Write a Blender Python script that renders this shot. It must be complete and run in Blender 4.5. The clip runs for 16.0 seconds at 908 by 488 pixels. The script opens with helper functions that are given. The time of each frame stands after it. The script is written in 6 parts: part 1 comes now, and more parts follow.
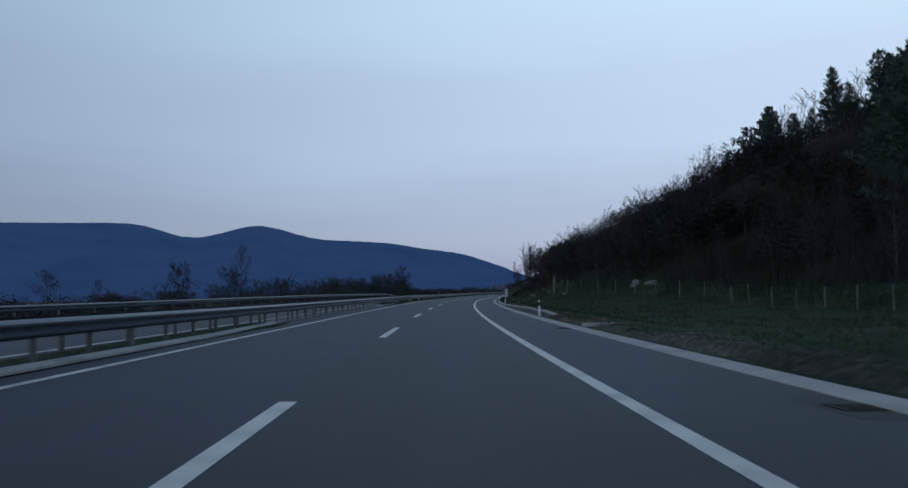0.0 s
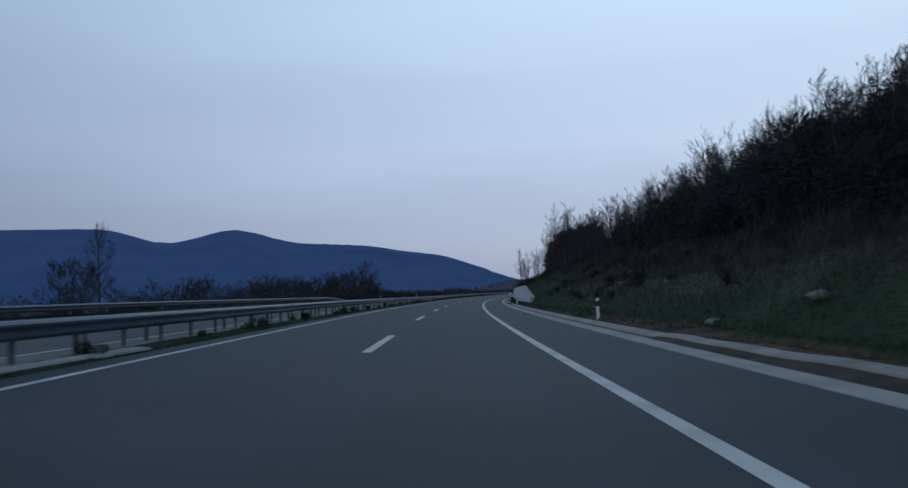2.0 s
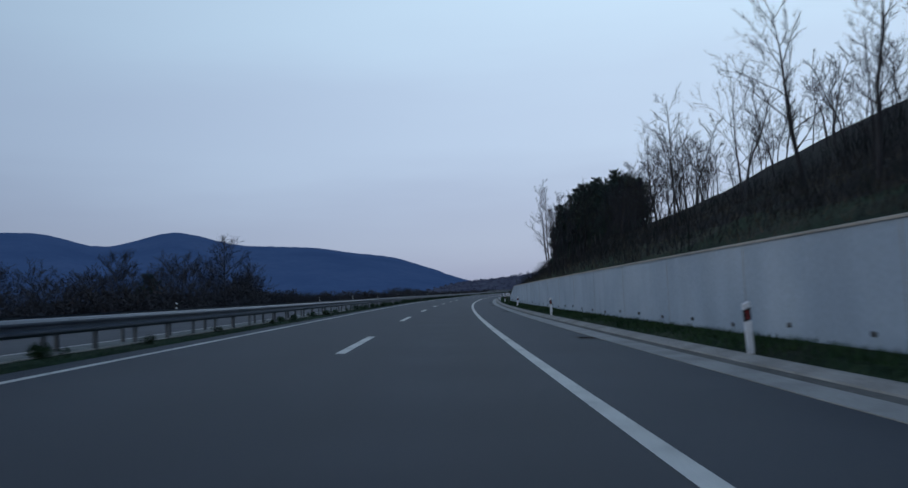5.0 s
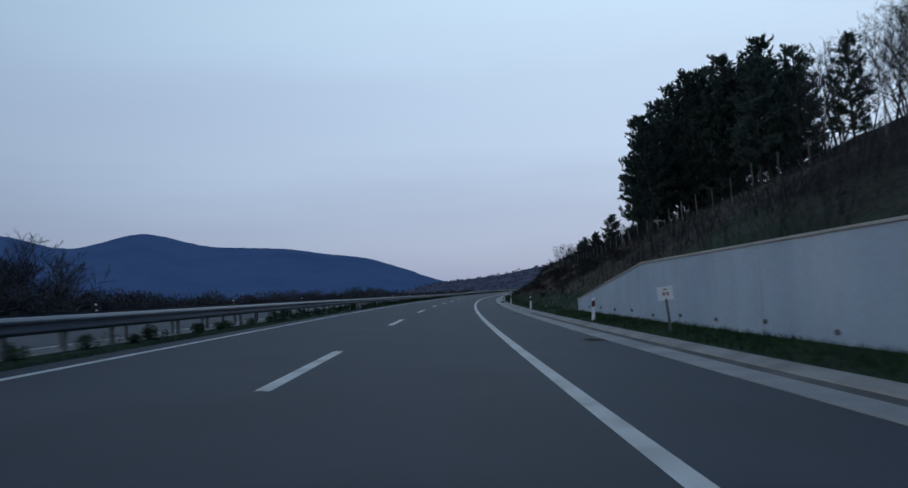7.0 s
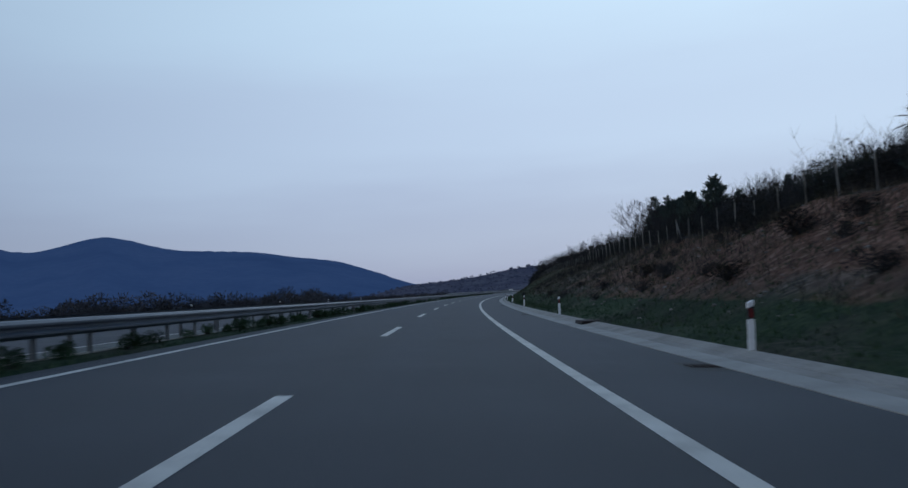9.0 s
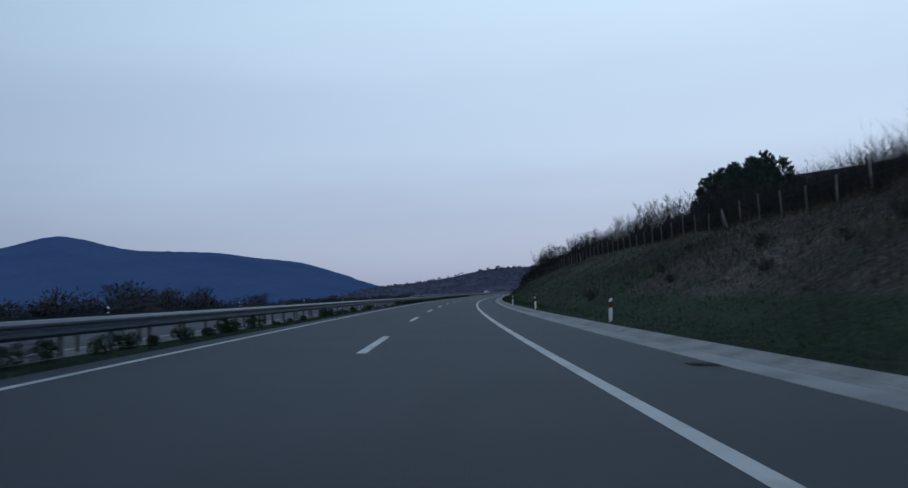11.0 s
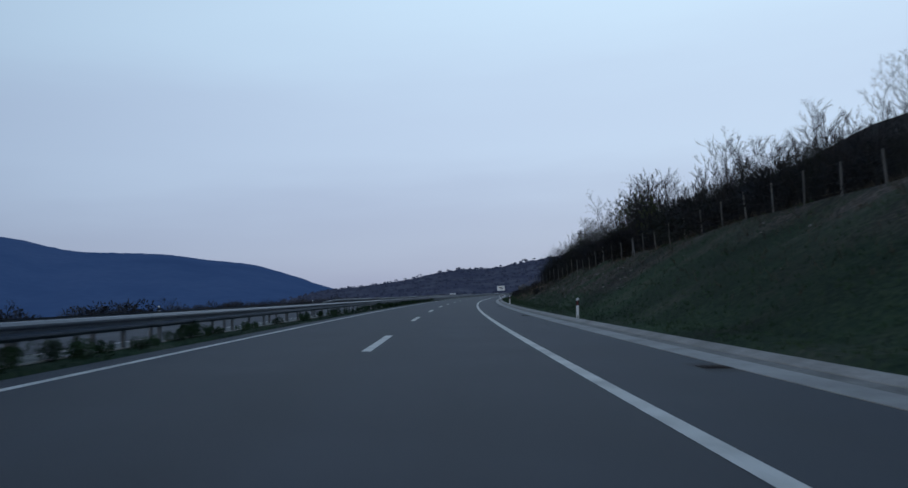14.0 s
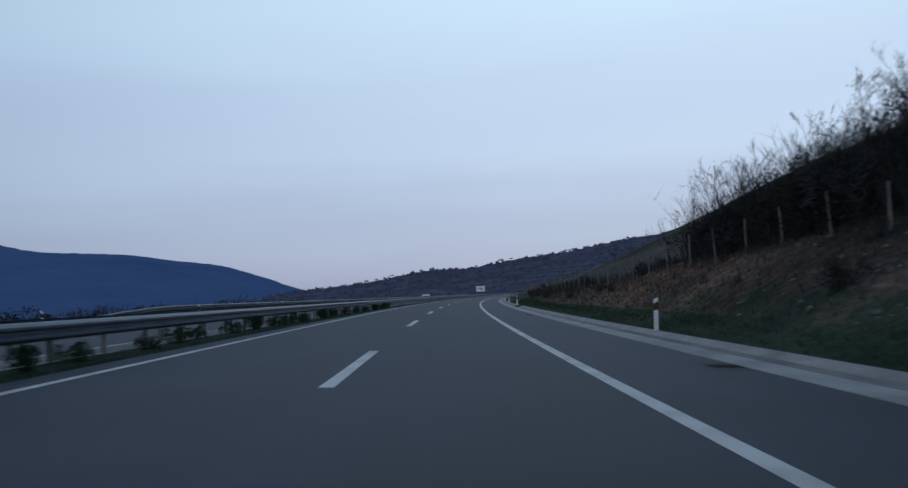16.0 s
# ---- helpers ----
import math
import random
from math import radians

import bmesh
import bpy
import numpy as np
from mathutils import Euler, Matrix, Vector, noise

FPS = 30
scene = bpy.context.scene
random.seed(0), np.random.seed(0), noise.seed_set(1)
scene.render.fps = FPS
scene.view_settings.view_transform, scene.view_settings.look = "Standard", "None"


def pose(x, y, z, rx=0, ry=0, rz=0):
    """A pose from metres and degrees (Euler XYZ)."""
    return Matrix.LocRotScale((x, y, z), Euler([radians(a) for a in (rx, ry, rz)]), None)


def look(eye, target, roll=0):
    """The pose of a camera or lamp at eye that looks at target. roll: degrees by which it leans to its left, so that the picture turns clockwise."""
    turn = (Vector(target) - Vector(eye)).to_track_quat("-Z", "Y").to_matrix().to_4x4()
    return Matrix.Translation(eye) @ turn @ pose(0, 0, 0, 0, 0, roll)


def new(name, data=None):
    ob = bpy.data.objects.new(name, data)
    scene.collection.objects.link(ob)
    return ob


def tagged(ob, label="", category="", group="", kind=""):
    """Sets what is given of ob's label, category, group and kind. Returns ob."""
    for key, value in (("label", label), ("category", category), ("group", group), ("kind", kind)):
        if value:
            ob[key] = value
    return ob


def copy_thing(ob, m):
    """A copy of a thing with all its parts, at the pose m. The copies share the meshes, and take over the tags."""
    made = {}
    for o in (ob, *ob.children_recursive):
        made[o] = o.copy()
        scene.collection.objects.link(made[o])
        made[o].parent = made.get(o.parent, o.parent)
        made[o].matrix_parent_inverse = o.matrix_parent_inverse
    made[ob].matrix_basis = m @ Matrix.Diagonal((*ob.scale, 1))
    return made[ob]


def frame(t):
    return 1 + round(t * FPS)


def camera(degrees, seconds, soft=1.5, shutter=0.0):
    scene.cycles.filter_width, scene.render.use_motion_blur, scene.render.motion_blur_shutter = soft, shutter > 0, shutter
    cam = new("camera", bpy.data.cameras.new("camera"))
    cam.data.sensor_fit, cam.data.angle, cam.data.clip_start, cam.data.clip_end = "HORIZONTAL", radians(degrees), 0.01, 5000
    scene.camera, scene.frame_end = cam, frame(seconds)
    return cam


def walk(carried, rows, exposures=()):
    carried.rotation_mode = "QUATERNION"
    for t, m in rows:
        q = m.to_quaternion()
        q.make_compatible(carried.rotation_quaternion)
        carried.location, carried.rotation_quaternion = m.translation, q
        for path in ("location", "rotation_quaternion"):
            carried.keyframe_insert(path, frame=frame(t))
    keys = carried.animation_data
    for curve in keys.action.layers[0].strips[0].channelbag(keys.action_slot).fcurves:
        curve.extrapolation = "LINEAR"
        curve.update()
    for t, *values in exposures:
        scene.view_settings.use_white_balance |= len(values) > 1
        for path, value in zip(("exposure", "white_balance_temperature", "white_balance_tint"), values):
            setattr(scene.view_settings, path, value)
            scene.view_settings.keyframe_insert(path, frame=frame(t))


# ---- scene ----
cam = camera(57.11, 16.0, shutter=0.15)
PATH = [
    (0.0, pose(1.564, -2.086, 1.163, 93.396, 0.987, -1.127)),
    (0.5, pose(1.679, 14.356, 1.112, 93.367, 1.112, -1.401)),
    (1.0, pose(1.912, 30.722, 1.079, 93.361, 1.514, -1.625)),
    (1.5, pose(2.250, 46.969, 1.063, 93.422, 1.663, -1.905)),
    (2.0, pose(2.642, 63.303, 1.067, 93.515, 1.934, -2.447)),
    (2.5, pose(3.271, 79.727, 1.074, 93.473, 2.024, -3.186)),
    (3.0, pose(4.103, 96.212, 1.076, 93.396, 2.315, -3.863)),
    (3.5, pose(5.116, 112.721, 1.074, 93.460, 2.415, -4.404)),
    (4.0, pose(6.240, 129.252, 1.072, 93.501, 2.470, -4.903)),
    (4.5, pose(7.450, 145.638, 1.069, 93.521, 2.539, -5.344)),
    (5.0, pose(8.796, 162.014, 1.064, 93.541, 2.607, -5.779)),
    (5.5, pose(10.277, 178.378, 1.065, 93.561, 2.676, -6.208)),
    (6.0, pose(11.891, 194.729, 1.072, 93.581, 2.745, -6.632)),
    (6.5, pose(13.637, 211.066, 1.084, 93.601, 2.814, -7.062)),
    (7.0, pose(15.468, 227.330, 1.105, 93.535, 2.992, -7.456)),
    (7.5, pose(17.346, 243.446, 1.132, 93.605, 3.157, -7.848)),
    (8.0, pose(19.369, 259.598, 1.162, 93.603, 3.211, -8.227)),
    (8.5, pose(21.531, 276.058, 1.199, 93.649, 2.999, -8.770)),
    (9.0, pose(24.031, 293.061, 1.240, 93.658, 3.305, -9.375)),
    (9.5, pose(26.544, 309.334, 1.283, 93.670, 3.252, -9.956)),
    (10.0, pose(29.200, 325.585, 1.328, 93.682, 3.200, -10.531)),
    (10.5, pose(31.998, 341.813, 1.376, 93.694, 3.148, -11.102)),
    (11.0, pose(34.935, 358.017, 1.428, 93.706, 3.095, -11.667)),
    (11.5, pose(38.011, 374.196, 1.484, 93.719, 3.043, -12.227)),
    (12.0, pose(41.290, 390.256, 1.540, 93.783, 3.075, -12.759)),
    (12.5, pose(44.714, 406.263, 1.597, 93.753, 3.195, -13.155)),
    (13.0, pose(48.227, 422.245, 1.658, 93.769, 3.096, -13.537)),
    (13.5, pose(51.798, 438.145, 1.724, 93.789, 3.058, -14.057)),
    (14.0, pose(55.553, 454.070, 1.793, 93.776, 3.103, -14.534)),
    (14.5, pose(59.460, 469.989, 1.863, 93.788, 3.298, -14.961)),
    (15.0, pose(63.507, 485.967, 1.935, 93.710, 3.185, -15.413)),
    (15.5, pose(67.683, 501.919, 2.010, 93.721, 3.250, -15.874)),
    (16.0, pose(71.948, 517.792, 2.088, 93.780, 3.171, -16.368)),
]
walk(cam, PATH)

# The road's centre line: bend (1/m), cross fall (degrees) and height (m) at every 82.5 m.
KNOT = [-55.0, 27.5, 110.0, 192.5, 275.0, 357.5, 440.0, 522.5, 605.0, 687.5, 770.0, 852.5, 935.0, 1017.5]
BEND = [0.000507, 0.000513, 0.000520, 0.000489, 0.000547, 0.000519, 0.000497, 0.000531, 0.000506, 0.000506, 0.000506, 0.000506, 0.000506, 0.000506]
FALL = [0.56, 1.29, 2.34, 2.62, 3.31, 3.03, 3.08, 2.94, 2.70, 2.53, 2.40, 2.31, 2.25, 2.22]
RISE = [0.29, -0.00, 0.07, 0.06, 0.21, 0.41, 0.71, 1.06, 1.46, 1.81, 2.13, 2.43, 2.71, 2.98]

# ---- light ----
world = bpy.data.worlds.new("overcast_dusk")
scene.world = world
world.use_nodes = True
wn, wl = world.node_tree.nodes, world.node_tree.links
wn.clear()
w_out = wn.new("ShaderNodeOutputWorld")
w_sky = wn.new("ShaderNodeTexSky")
w_sky.sky_type, w_sky.sun_disc = "NISHITA", False
w_sky.sun_elevation, w_sky.sun_rotation = radians(15), radians(-110)
w_sky.altitude, w_sky.air_density, w_sky.dust_density = 500, 1.0, 2.0
w_bg1 = wn.new("ShaderNodeBackground")
w_bg1.inputs["Strength"].default_value = 0.02
wl.new(w_sky.outputs[0], w_bg1.inputs["Color"])
# the closed cloud deck: brighter overhead than at the horizon, in soft bands
w_co = wn.new("ShaderNodeTexCoord")
w_sep = wn.new("ShaderNodeSeparateXYZ")
w_map = wn.new("ShaderNodeMapping")
w_map.inputs["Scale"].default_value = (1.0, 1.0, 6.0)
w_noise = wn.new("ShaderNodeTexNoise")
w_noise.inputs["Scale"].default_value, w_noise.inputs["Detail"].default_value = 1.6, 4.0
w_add = wn.new("ShaderNodeMath")
w_add.operation = "MULTIPLY_ADD"
w_add.inputs[1].default_value = 0.13
w_ramp = wn.new("ShaderNodeValToRGB")
w_ramp.color_ramp.interpolation = "EASE"
SKY = [(0.04, (0.265, 0.295, 0.465)), (0.16, (0.355, 0.412, 0.580)), (0.26, (0.460, 0.562, 0.740)), (0.42, (0.545, 0.705, 0.880)), (0.75, (0.250, 0.405, 0.660)), (1.0, (0.150, 0.260, 0.480))]
for i, (at, col) in enumerate(SKY):
    el = w_ramp.color_ramp.elements[i] if i < 2 else w_ramp.color_ramp.elements.new(at)
    el.position, el.color = at, (*col, 1)
# evening: the deck is somewhat brighter ahead than behind
w_glow = wn.new("ShaderNodeMapRange")
w_glow.interpolation_type = "SMOOTHSTEP"
w_glow.inputs["From Min"].default_value, w_glow.inputs["From Max"].default_value = -0.1, 1.0
w_glow.inputs["To Min"].default_value, w_glow.inputs["To Max"].default_value = 0.58, 1.19
w_dim = wn.new("ShaderNodeVectorMath")
w_dim.operation = "SCALE"
w_bg2 = wn.new("ShaderNodeBackground")
w_bg2.inputs["Strength"].default_value = 0.92
w_mix = wn.new("ShaderNodeAddShader")
wl.new(w_co.outputs["Generated"], w_sep.inputs[0])
wl.new(w_co.outputs["Generated"], w_map.inputs[0])
wl.new(w_map.outputs[0], w_noise.inputs["Vector"])
wl.new(w_noise.outputs[0], w_add.inputs[0])
wl.new(w_sep.outputs["Z"], w_add.inputs[2])
wl.new(w_add.outputs[0], w_ramp.inputs[0])
w_dot = wn.new("ShaderNodeVectorMath")
w_dot.operation = "DOT_PRODUCT"
w_dot.inputs[1].default_value = (0.76, 0.65, 0.0)
wl.new(w_co.outputs["Generated"], w_dot.inputs[0])
wl.new(w_dot.outputs["Value"], w_glow.inputs[0])
w_side = wn.new("ShaderNodeMapRange")
w_side.inputs["From Min"].default_value, w_side.inputs["From Max"].default_value = 0.1, 0.95
w_tint = wn.new("ShaderNodeMix")
w_tint.data_type = "RGBA"
w_tint.inputs[6].default_value, w_tint.inputs[7].default_value = (0.90, 0.96, 1.035, 1), (1.0, 1.0, 0.965, 1)
w_hue = wn.new("ShaderNodeVectorMath")
w_hue.operation = "MULTIPLY"
wl.new(w_dot.outputs["Value"], w_side.inputs[0])
wl.new(w_side.outputs[0], w_tint.inputs["Factor"])
wl.new(w_ramp.outputs[0], w_hue.inputs[0])
wl.new(w_tint.outputs[2], w_hue.inputs[1])
wl.new(w_hue.outputs[0], w_dim.inputs[0])
wl.new(w_glow.outputs[0], w_dim.inputs["Scale"])
wl.new(w_dim.outputs[0], w_bg2.inputs["Color"])
wl.new(w_bg1.outputs[0], w_mix.inputs[0])
wl.new(w_bg2.outputs[0], w_mix.inputs[1])
wl.new(w_mix.outputs[0], w_out.inputs["Surface"])
sun = new("sun", bpy.data.lights.new("sun", "SUN"))
sun.data.energy, sun.data.angle, sun.data.color = 0.28, radians(40), (0.82, 0.92, 1.0)
sun.matrix_world = look((-91, -33, 26), (0, 0, 0))


# ---- materials ----
def material(name, colours, scale=1.0, rough=0.8, bump=0.3, bump_scale=None, metal=0.0, fine=0.0, spec=0.3, detail=6.0, haze_glow=None):
    """Colours spread by noise of that many lumps a metre, with finer grain over it."""
    m = bpy.data.materials.new(name)
    m.use_nodes = True
    n, l = m.node_tree.nodes, m.node_tree.links
    b = n["Principled BSDF"]
    b.inputs["Roughness"].default_value, b.inputs["Metallic"].default_value = rough, metal
    b.inputs["Specular IOR Level"].default_value = spec
    geo = n.new("ShaderNodeNewGeometry")
    t = n.new("ShaderNodeTexNoise")
    t.inputs["Scale"].default_value, t.inputs["Detail"].default_value = scale, detail
    l.new(geo.outputs["Position"], t.inputs["Vector"])
    r = n.new("ShaderNodeValToRGB")
    for i, c in enumerate(colours):
        at = 0.3 + 0.4 * i / max(1, len(colours) - 1)
        e = r.color_ramp.elements[i] if i < 2 else r.color_ramp.elements.new(at)
        e.position, e.color = at, (*c, 1)
    l.new(t.outputs[0], r.inputs[0])
    col = r.outputs[0]
    g = n.new("ShaderNodeTexNoise")
    g.inputs["Scale"].default_value, g.inputs["Detail"].default_value = (bump_scale or scale * 8), 3.0
    l.new(geo.outputs["Position"], g.inputs["Vector"])
    if fine:
        v = n.new("ShaderNodeMapRange")
        v.inputs["From Min"].default_value, v.inputs["From Max"].default_value = 0.3, 0.7
        v.inputs["To Min"].default_value, v.inputs["To Max"].default_value = 1 - fine, 1 + fine
        l.new(g.outputs[0], v.inputs[0])
        x = n.new("ShaderNodeVectorMath")
        x.operation = "SCALE"
        l.new(col, x.inputs[0])
        l.new(v.outputs[0], x.inputs["Scale"])
        col = x.outputs[0]
    l.new(col, b.inputs["Base Color"])
    if bump:
        k = n.new("ShaderNodeBump")
        k.inputs["Strength"].default_value, k.inputs["Distance"].default_value = bump, 0.02
        l.new(g.outputs[0], k.inputs["Height"])
        l.new(k.outputs[0], b.inputs["Normal"])
    # even blue emission that stands in for haze over distant things
    if haze_glow:
        b.inputs["Emission Color"].default_value = (*haze_glow, 1)
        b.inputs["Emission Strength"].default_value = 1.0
    return m


def by_island(m, low=0.6, high=1.3):
    """Varies a material's colour from piece to piece of a joined mesh."""
    n, l = m.node_tree.nodes, m.node_tree.links
    b = n["Principled BSDF"]
    src = b.inputs["Base Color"].links[0].from_socket
    geo, v, x = n.new("ShaderNodeNewGeometry"), n.new("ShaderNodeMapRange"), n.new("ShaderNodeVectorMath")
    v.inputs["To Min"].default_value, v.inputs["To Max"].default_value = low, high
    l.new(geo.outputs["Random Per Island"], v.inputs[0])
    x.operation = "SCALE"
    l.new(src, x.inputs[0])
    l.new(v.outputs[0], x.inputs["Scale"])
    l.new(x.outputs[0], b.inputs["Base Color"])
    return m


def by_object(m, low=0.75, high=1.2):
    """Varies a material's colour from object to object."""
    n, l = m.node_tree.nodes, m.node_tree.links
    b = n["Principled BSDF"]
    src = b.inputs["Base Color"].links[0].from_socket
    info, v, x = n.new("ShaderNodeObjectInfo"), n.new("ShaderNodeMapRange"), n.new("ShaderNodeVectorMath")
    v.inputs["To Min"].default_value, v.inputs["To Max"].default_value = low, high
    l.new(info.outputs["Random"], v.inputs[0])
    x.operation = "SCALE"
    l.new(src, x.inputs[0])
    l.new(v.outputs[0], x.inputs["Scale"])
    l.new(x.outputs[0], b.inputs["Base Color"])
    return m


ASPHALT = material("asphalt", [(0.009, 0.013, 0.022), (0.014, 0.018, 0.028), (0.021, 0.025, 0.036)], 0.35, 0.66, 0.40, 90, fine=0.22, spec=0.38)
ASPHALT_OLD = material("worn_asphalt", [(0.075, 0.075, 0.078), (0.095, 0.095, 0.098)], 0.5, 0.85, 0.4, 60, fine=0.15)
PAINT = material("road_paint", [(0.44, 0.41, 0.36), (0.62, 0.58, 0.51), (0.70, 0.66, 0.59)], 1.2, 0.6, 0.3, 40, fine=0.12)
CONCRETE = material("concrete", [(0.27, 0.255, 0.23), (0.36, 0.34, 0.305), (0.42, 0.395, 0.355)], 0.8, 0.85, 0.4, 25, fine=0.14)
GUTTER = material("gutter_concrete", [(0.22, 0.205, 0.18), (0.30, 0.28, 0.25), (0.36, 0.34, 0.305)], 0.9, 0.9, 0.5, 20, fine=0.2)
GRIT = material("gritty_margin", [(0.120, 0.126, 0.114), (0.165, 0.172, 0.156), (0.215, 0.218, 0.198)], 1.1, 0.95, 0.5, 30, fine=0.25)
BED = material("stained_bed", [(0.15, 0.142, 0.126), (0.25, 0.236, 0.21)], 0.7, 0.95, 0.5, 18, fine=0.25)
EARTH = material("brown_earth", [(0.018, 0.019, 0.013), (0.036, 0.033, 0.022), (0.062, 0.054, 0.040)], 1.2, 0.95, 0.7, 14, fine=0.3)
# browner and darker than the concrete strips on either side
CHANNEL = material("brownish_channel", [(0.085, 0.079, 0.068), (0.17, 0.158, 0.138)], 0.7, 0.95, 0.6, 18, fine=0.25)
STEEL = material("galvanised_steel", [(0.046, 0.064, 0.092), (0.072, 0.094, 0.126)], 1.5, 0.42, 0.1, 12, metal=0.3, fine=0.06, spec=0.5)
STEEL_POST = by_object(material("post_steel", [(0.13, 0.138, 0.145), (0.19, 0.198, 0.205)], 2.0, 0.6, 0.2, 20, metal=0.4))
WHITE_PLASTIC = material("white_plastic", [(0.72, 0.73, 0.75), (0.82, 0.82, 0.83)], 3.0, 0.5, 0.1, fine=0.06)
BLACK_PLASTIC = material("black_plastic", [(0.012, 0.012, 0.013), (0.02, 0.02, 0.021)], 3.0, 0.5, 0.1)
RED_REFLECTOR = material("red_reflector", [(0.16, 0.012, 0.014), (0.22, 0.02, 0.02)], 6.0, 0.3, 0.1, spec=0.6)
FENCE_POST = by_object(material("weathered_post", [(0.10, 0.10, 0.10), (0.17, 0.168, 0.16)], 2.0, 0.9, 0.4, 20, fine=0.15), 0.65, 1.15)
WIRE = material("fence_wire", [(0.06, 0.06, 0.06), (0.09, 0.09, 0.09)], 2.0, 0.6, 0.0, metal=0.5)
BARK = by_object(material("bark", [(0.030, 0.030, 0.034), (0.050, 0.049, 0.052)], 1.5, 0.95, 0.5, 14), 0.7, 1.3)
TWIG = by_object(material("twigs", [(0.024, 0.024, 0.028), (0.040, 0.038, 0.042)], 0.8, 0.95, 0.0), 0.75, 1.25)
BUDS = by_object(material("spring_buds", [(0.045, 0.060, 0.022), (0.070, 0.085, 0.032)], 0.8, 0.9, 0.0), 0.75, 1.25)
NEEDLES = by_object(material("pine_needles", [(0.030, 0.048, 0.048), (0.050, 0.076, 0.070), (0.074, 0.104, 0.086)], 1.2, 0.85, 0.0, spec=0.15), 0.75, 1.25)
LEAF = by_object(material("shrub_leaves", [(0.018, 0.038, 0.018), (0.032, 0.062, 0.026), (0.050, 0.085, 0.036)], 2.5, 0.8, 0.0, spec=0.2), 0.75, 1.25)
GRASS = by_island(material("grass_blades", [(0.013, 0.031, 0.015), (0.023, 0.048, 0.020), (0.039, 0.062, 0.027)], 0.25, 0.9, 0.0, spec=0.15), 0.5, 1.7)
DRY = by_island(material("dry_grass", [(0.048, 0.042, 0.034), (0.092, 0.078, 0.060)], 0.3, 0.95, 0.0, spec=0.1), 0.45, 1.7)
ROCK = by_island(material("limestone", [(0.10, 0.098, 0.092), (0.18, 0.172, 0.16)], 3.0, 0.9, 0.6, 15, fine=0.2), 0.55, 1.25)
UNDER = by_island(material("undergrowth", [(0.016, 0.018, 0.020), (0.027, 0.028, 0.029), (0.025, 0.032, 0.024)], 0.3, 0.95, 0.0, spec=0.1), 0.6, 1.4)
# paler and bluer than the undergrowth: valley haze put into the twig colour
VALLEY = by_island(material("hazed_valley_twigs", [(0.040, 0.041, 0.048), (0.064, 0.062, 0.066)], 0.3, 0.95, 0.0, spec=0.1), 0.6, 1.4)
SIGN_WHITE = material("sign_white", [(0.78, 0.79, 0.80), (0.86, 0.86, 0.86)], 4.0, 0.5, 0.05)
SIGN_DARK = material("sign_dark", [(0.03, 0.03, 0.035), (0.05, 0.05, 0.055)], 4.0, 0.6, 0.0)
SIGN_RED = material("sign_red", [(0.32, 0.09, 0.05), (0.40, 0.12, 0.07)], 4.0, 0.6, 0.0)
DARK_HOLE = material("drain_dark", [(0.012, 0.012, 0.012), (0.022, 0.021, 0.02)], 6.0, 0.7, 0.3)
TAR = material("tarred_patch", [(0.018, 0.018, 0.020), (0.030, 0.030, 0.032)], 3.0, 0.7, 0.4, 50, fine=0.2)
RUST = material("rusted_iron", [(0.022, 0.018, 0.017), (0.042, 0.029, 0.025)], 5.0, 0.8, 0.3)
# far trees, mountain and hill carry painted haze: bluish base, faint blue emission
FAR_TREES = by_island(material("hazy_far_trees", [(0.018, 0.019, 0.021), (0.034, 0.033, 0.032)], 0.02, 1.0, 0.0, spec=0.0, haze_glow=(0.012, 0.018, 0.040)), 0.6, 1.4)
MOUNTAIN = material("hazy_forested_mountain", [(0.010, 0.016, 0.026), (0.021, 0.030, 0.044), (0.030, 0.038, 0.052)], 0.0035, 1.0, 0.0, fine=0.16, bump_scale=0.03, spec=0.0, detail=9.0, haze_glow=(0.014, 0.034, 0.100))
FAR_HILL = material("hazy_wooded_hill", [(0.020, 0.021, 0.022), (0.034, 0.033, 0.031), (0.060, 0.060, 0.054)], 0.02, 1.0, 0.0, fine=0.35, bump_scale=0.12, spec=0.0, haze_glow=(0.014, 0.020, 0.046))
WALL_MAT = material("retaining_wall_concrete", [(0.285, 0.355, 0.435), (0.335, 0.41, 0.49), (0.39, 0.465, 0.54)], 0.35, 0.85, 0.3, 12, fine=0.07)
# rain streaks down the wall's face
_n, _l = WALL_MAT.node_tree.nodes, WALL_MAT.node_tree.links
_b = _n["Principled BSDF"]
_src = _b.inputs["Base Color"].links[0].from_socket
_geo, _mp, _st, _mr, _sc = _n.new("ShaderNodeNewGeometry"), _n.new("ShaderNodeMapping"), _n.new("ShaderNodeTexNoise"), _n.new("ShaderNodeMapRange"), _n.new("ShaderNodeVectorMath")
_mp.inputs["Scale"].default_value = (1.0, 1.0, 0.06)
_st.inputs["Scale"].default_value, _st.inputs["Detail"].default_value = 1.1, 5.0
_mr.inputs["From Min"].default_value, _mr.inputs["From Max"].default_value = 0.35, 0.6
_mr.inputs["To Min"].default_value, _mr.inputs["To Max"].default_value = 0.95, 1.03
_sc.operation = "SCALE"
_l.new(_geo.outputs["Position"], _mp.inputs[0])
_l.new(_mp.outputs[0], _st.inputs["Vector"])
_l.new(_st.outputs[0], _mr.inputs[0])
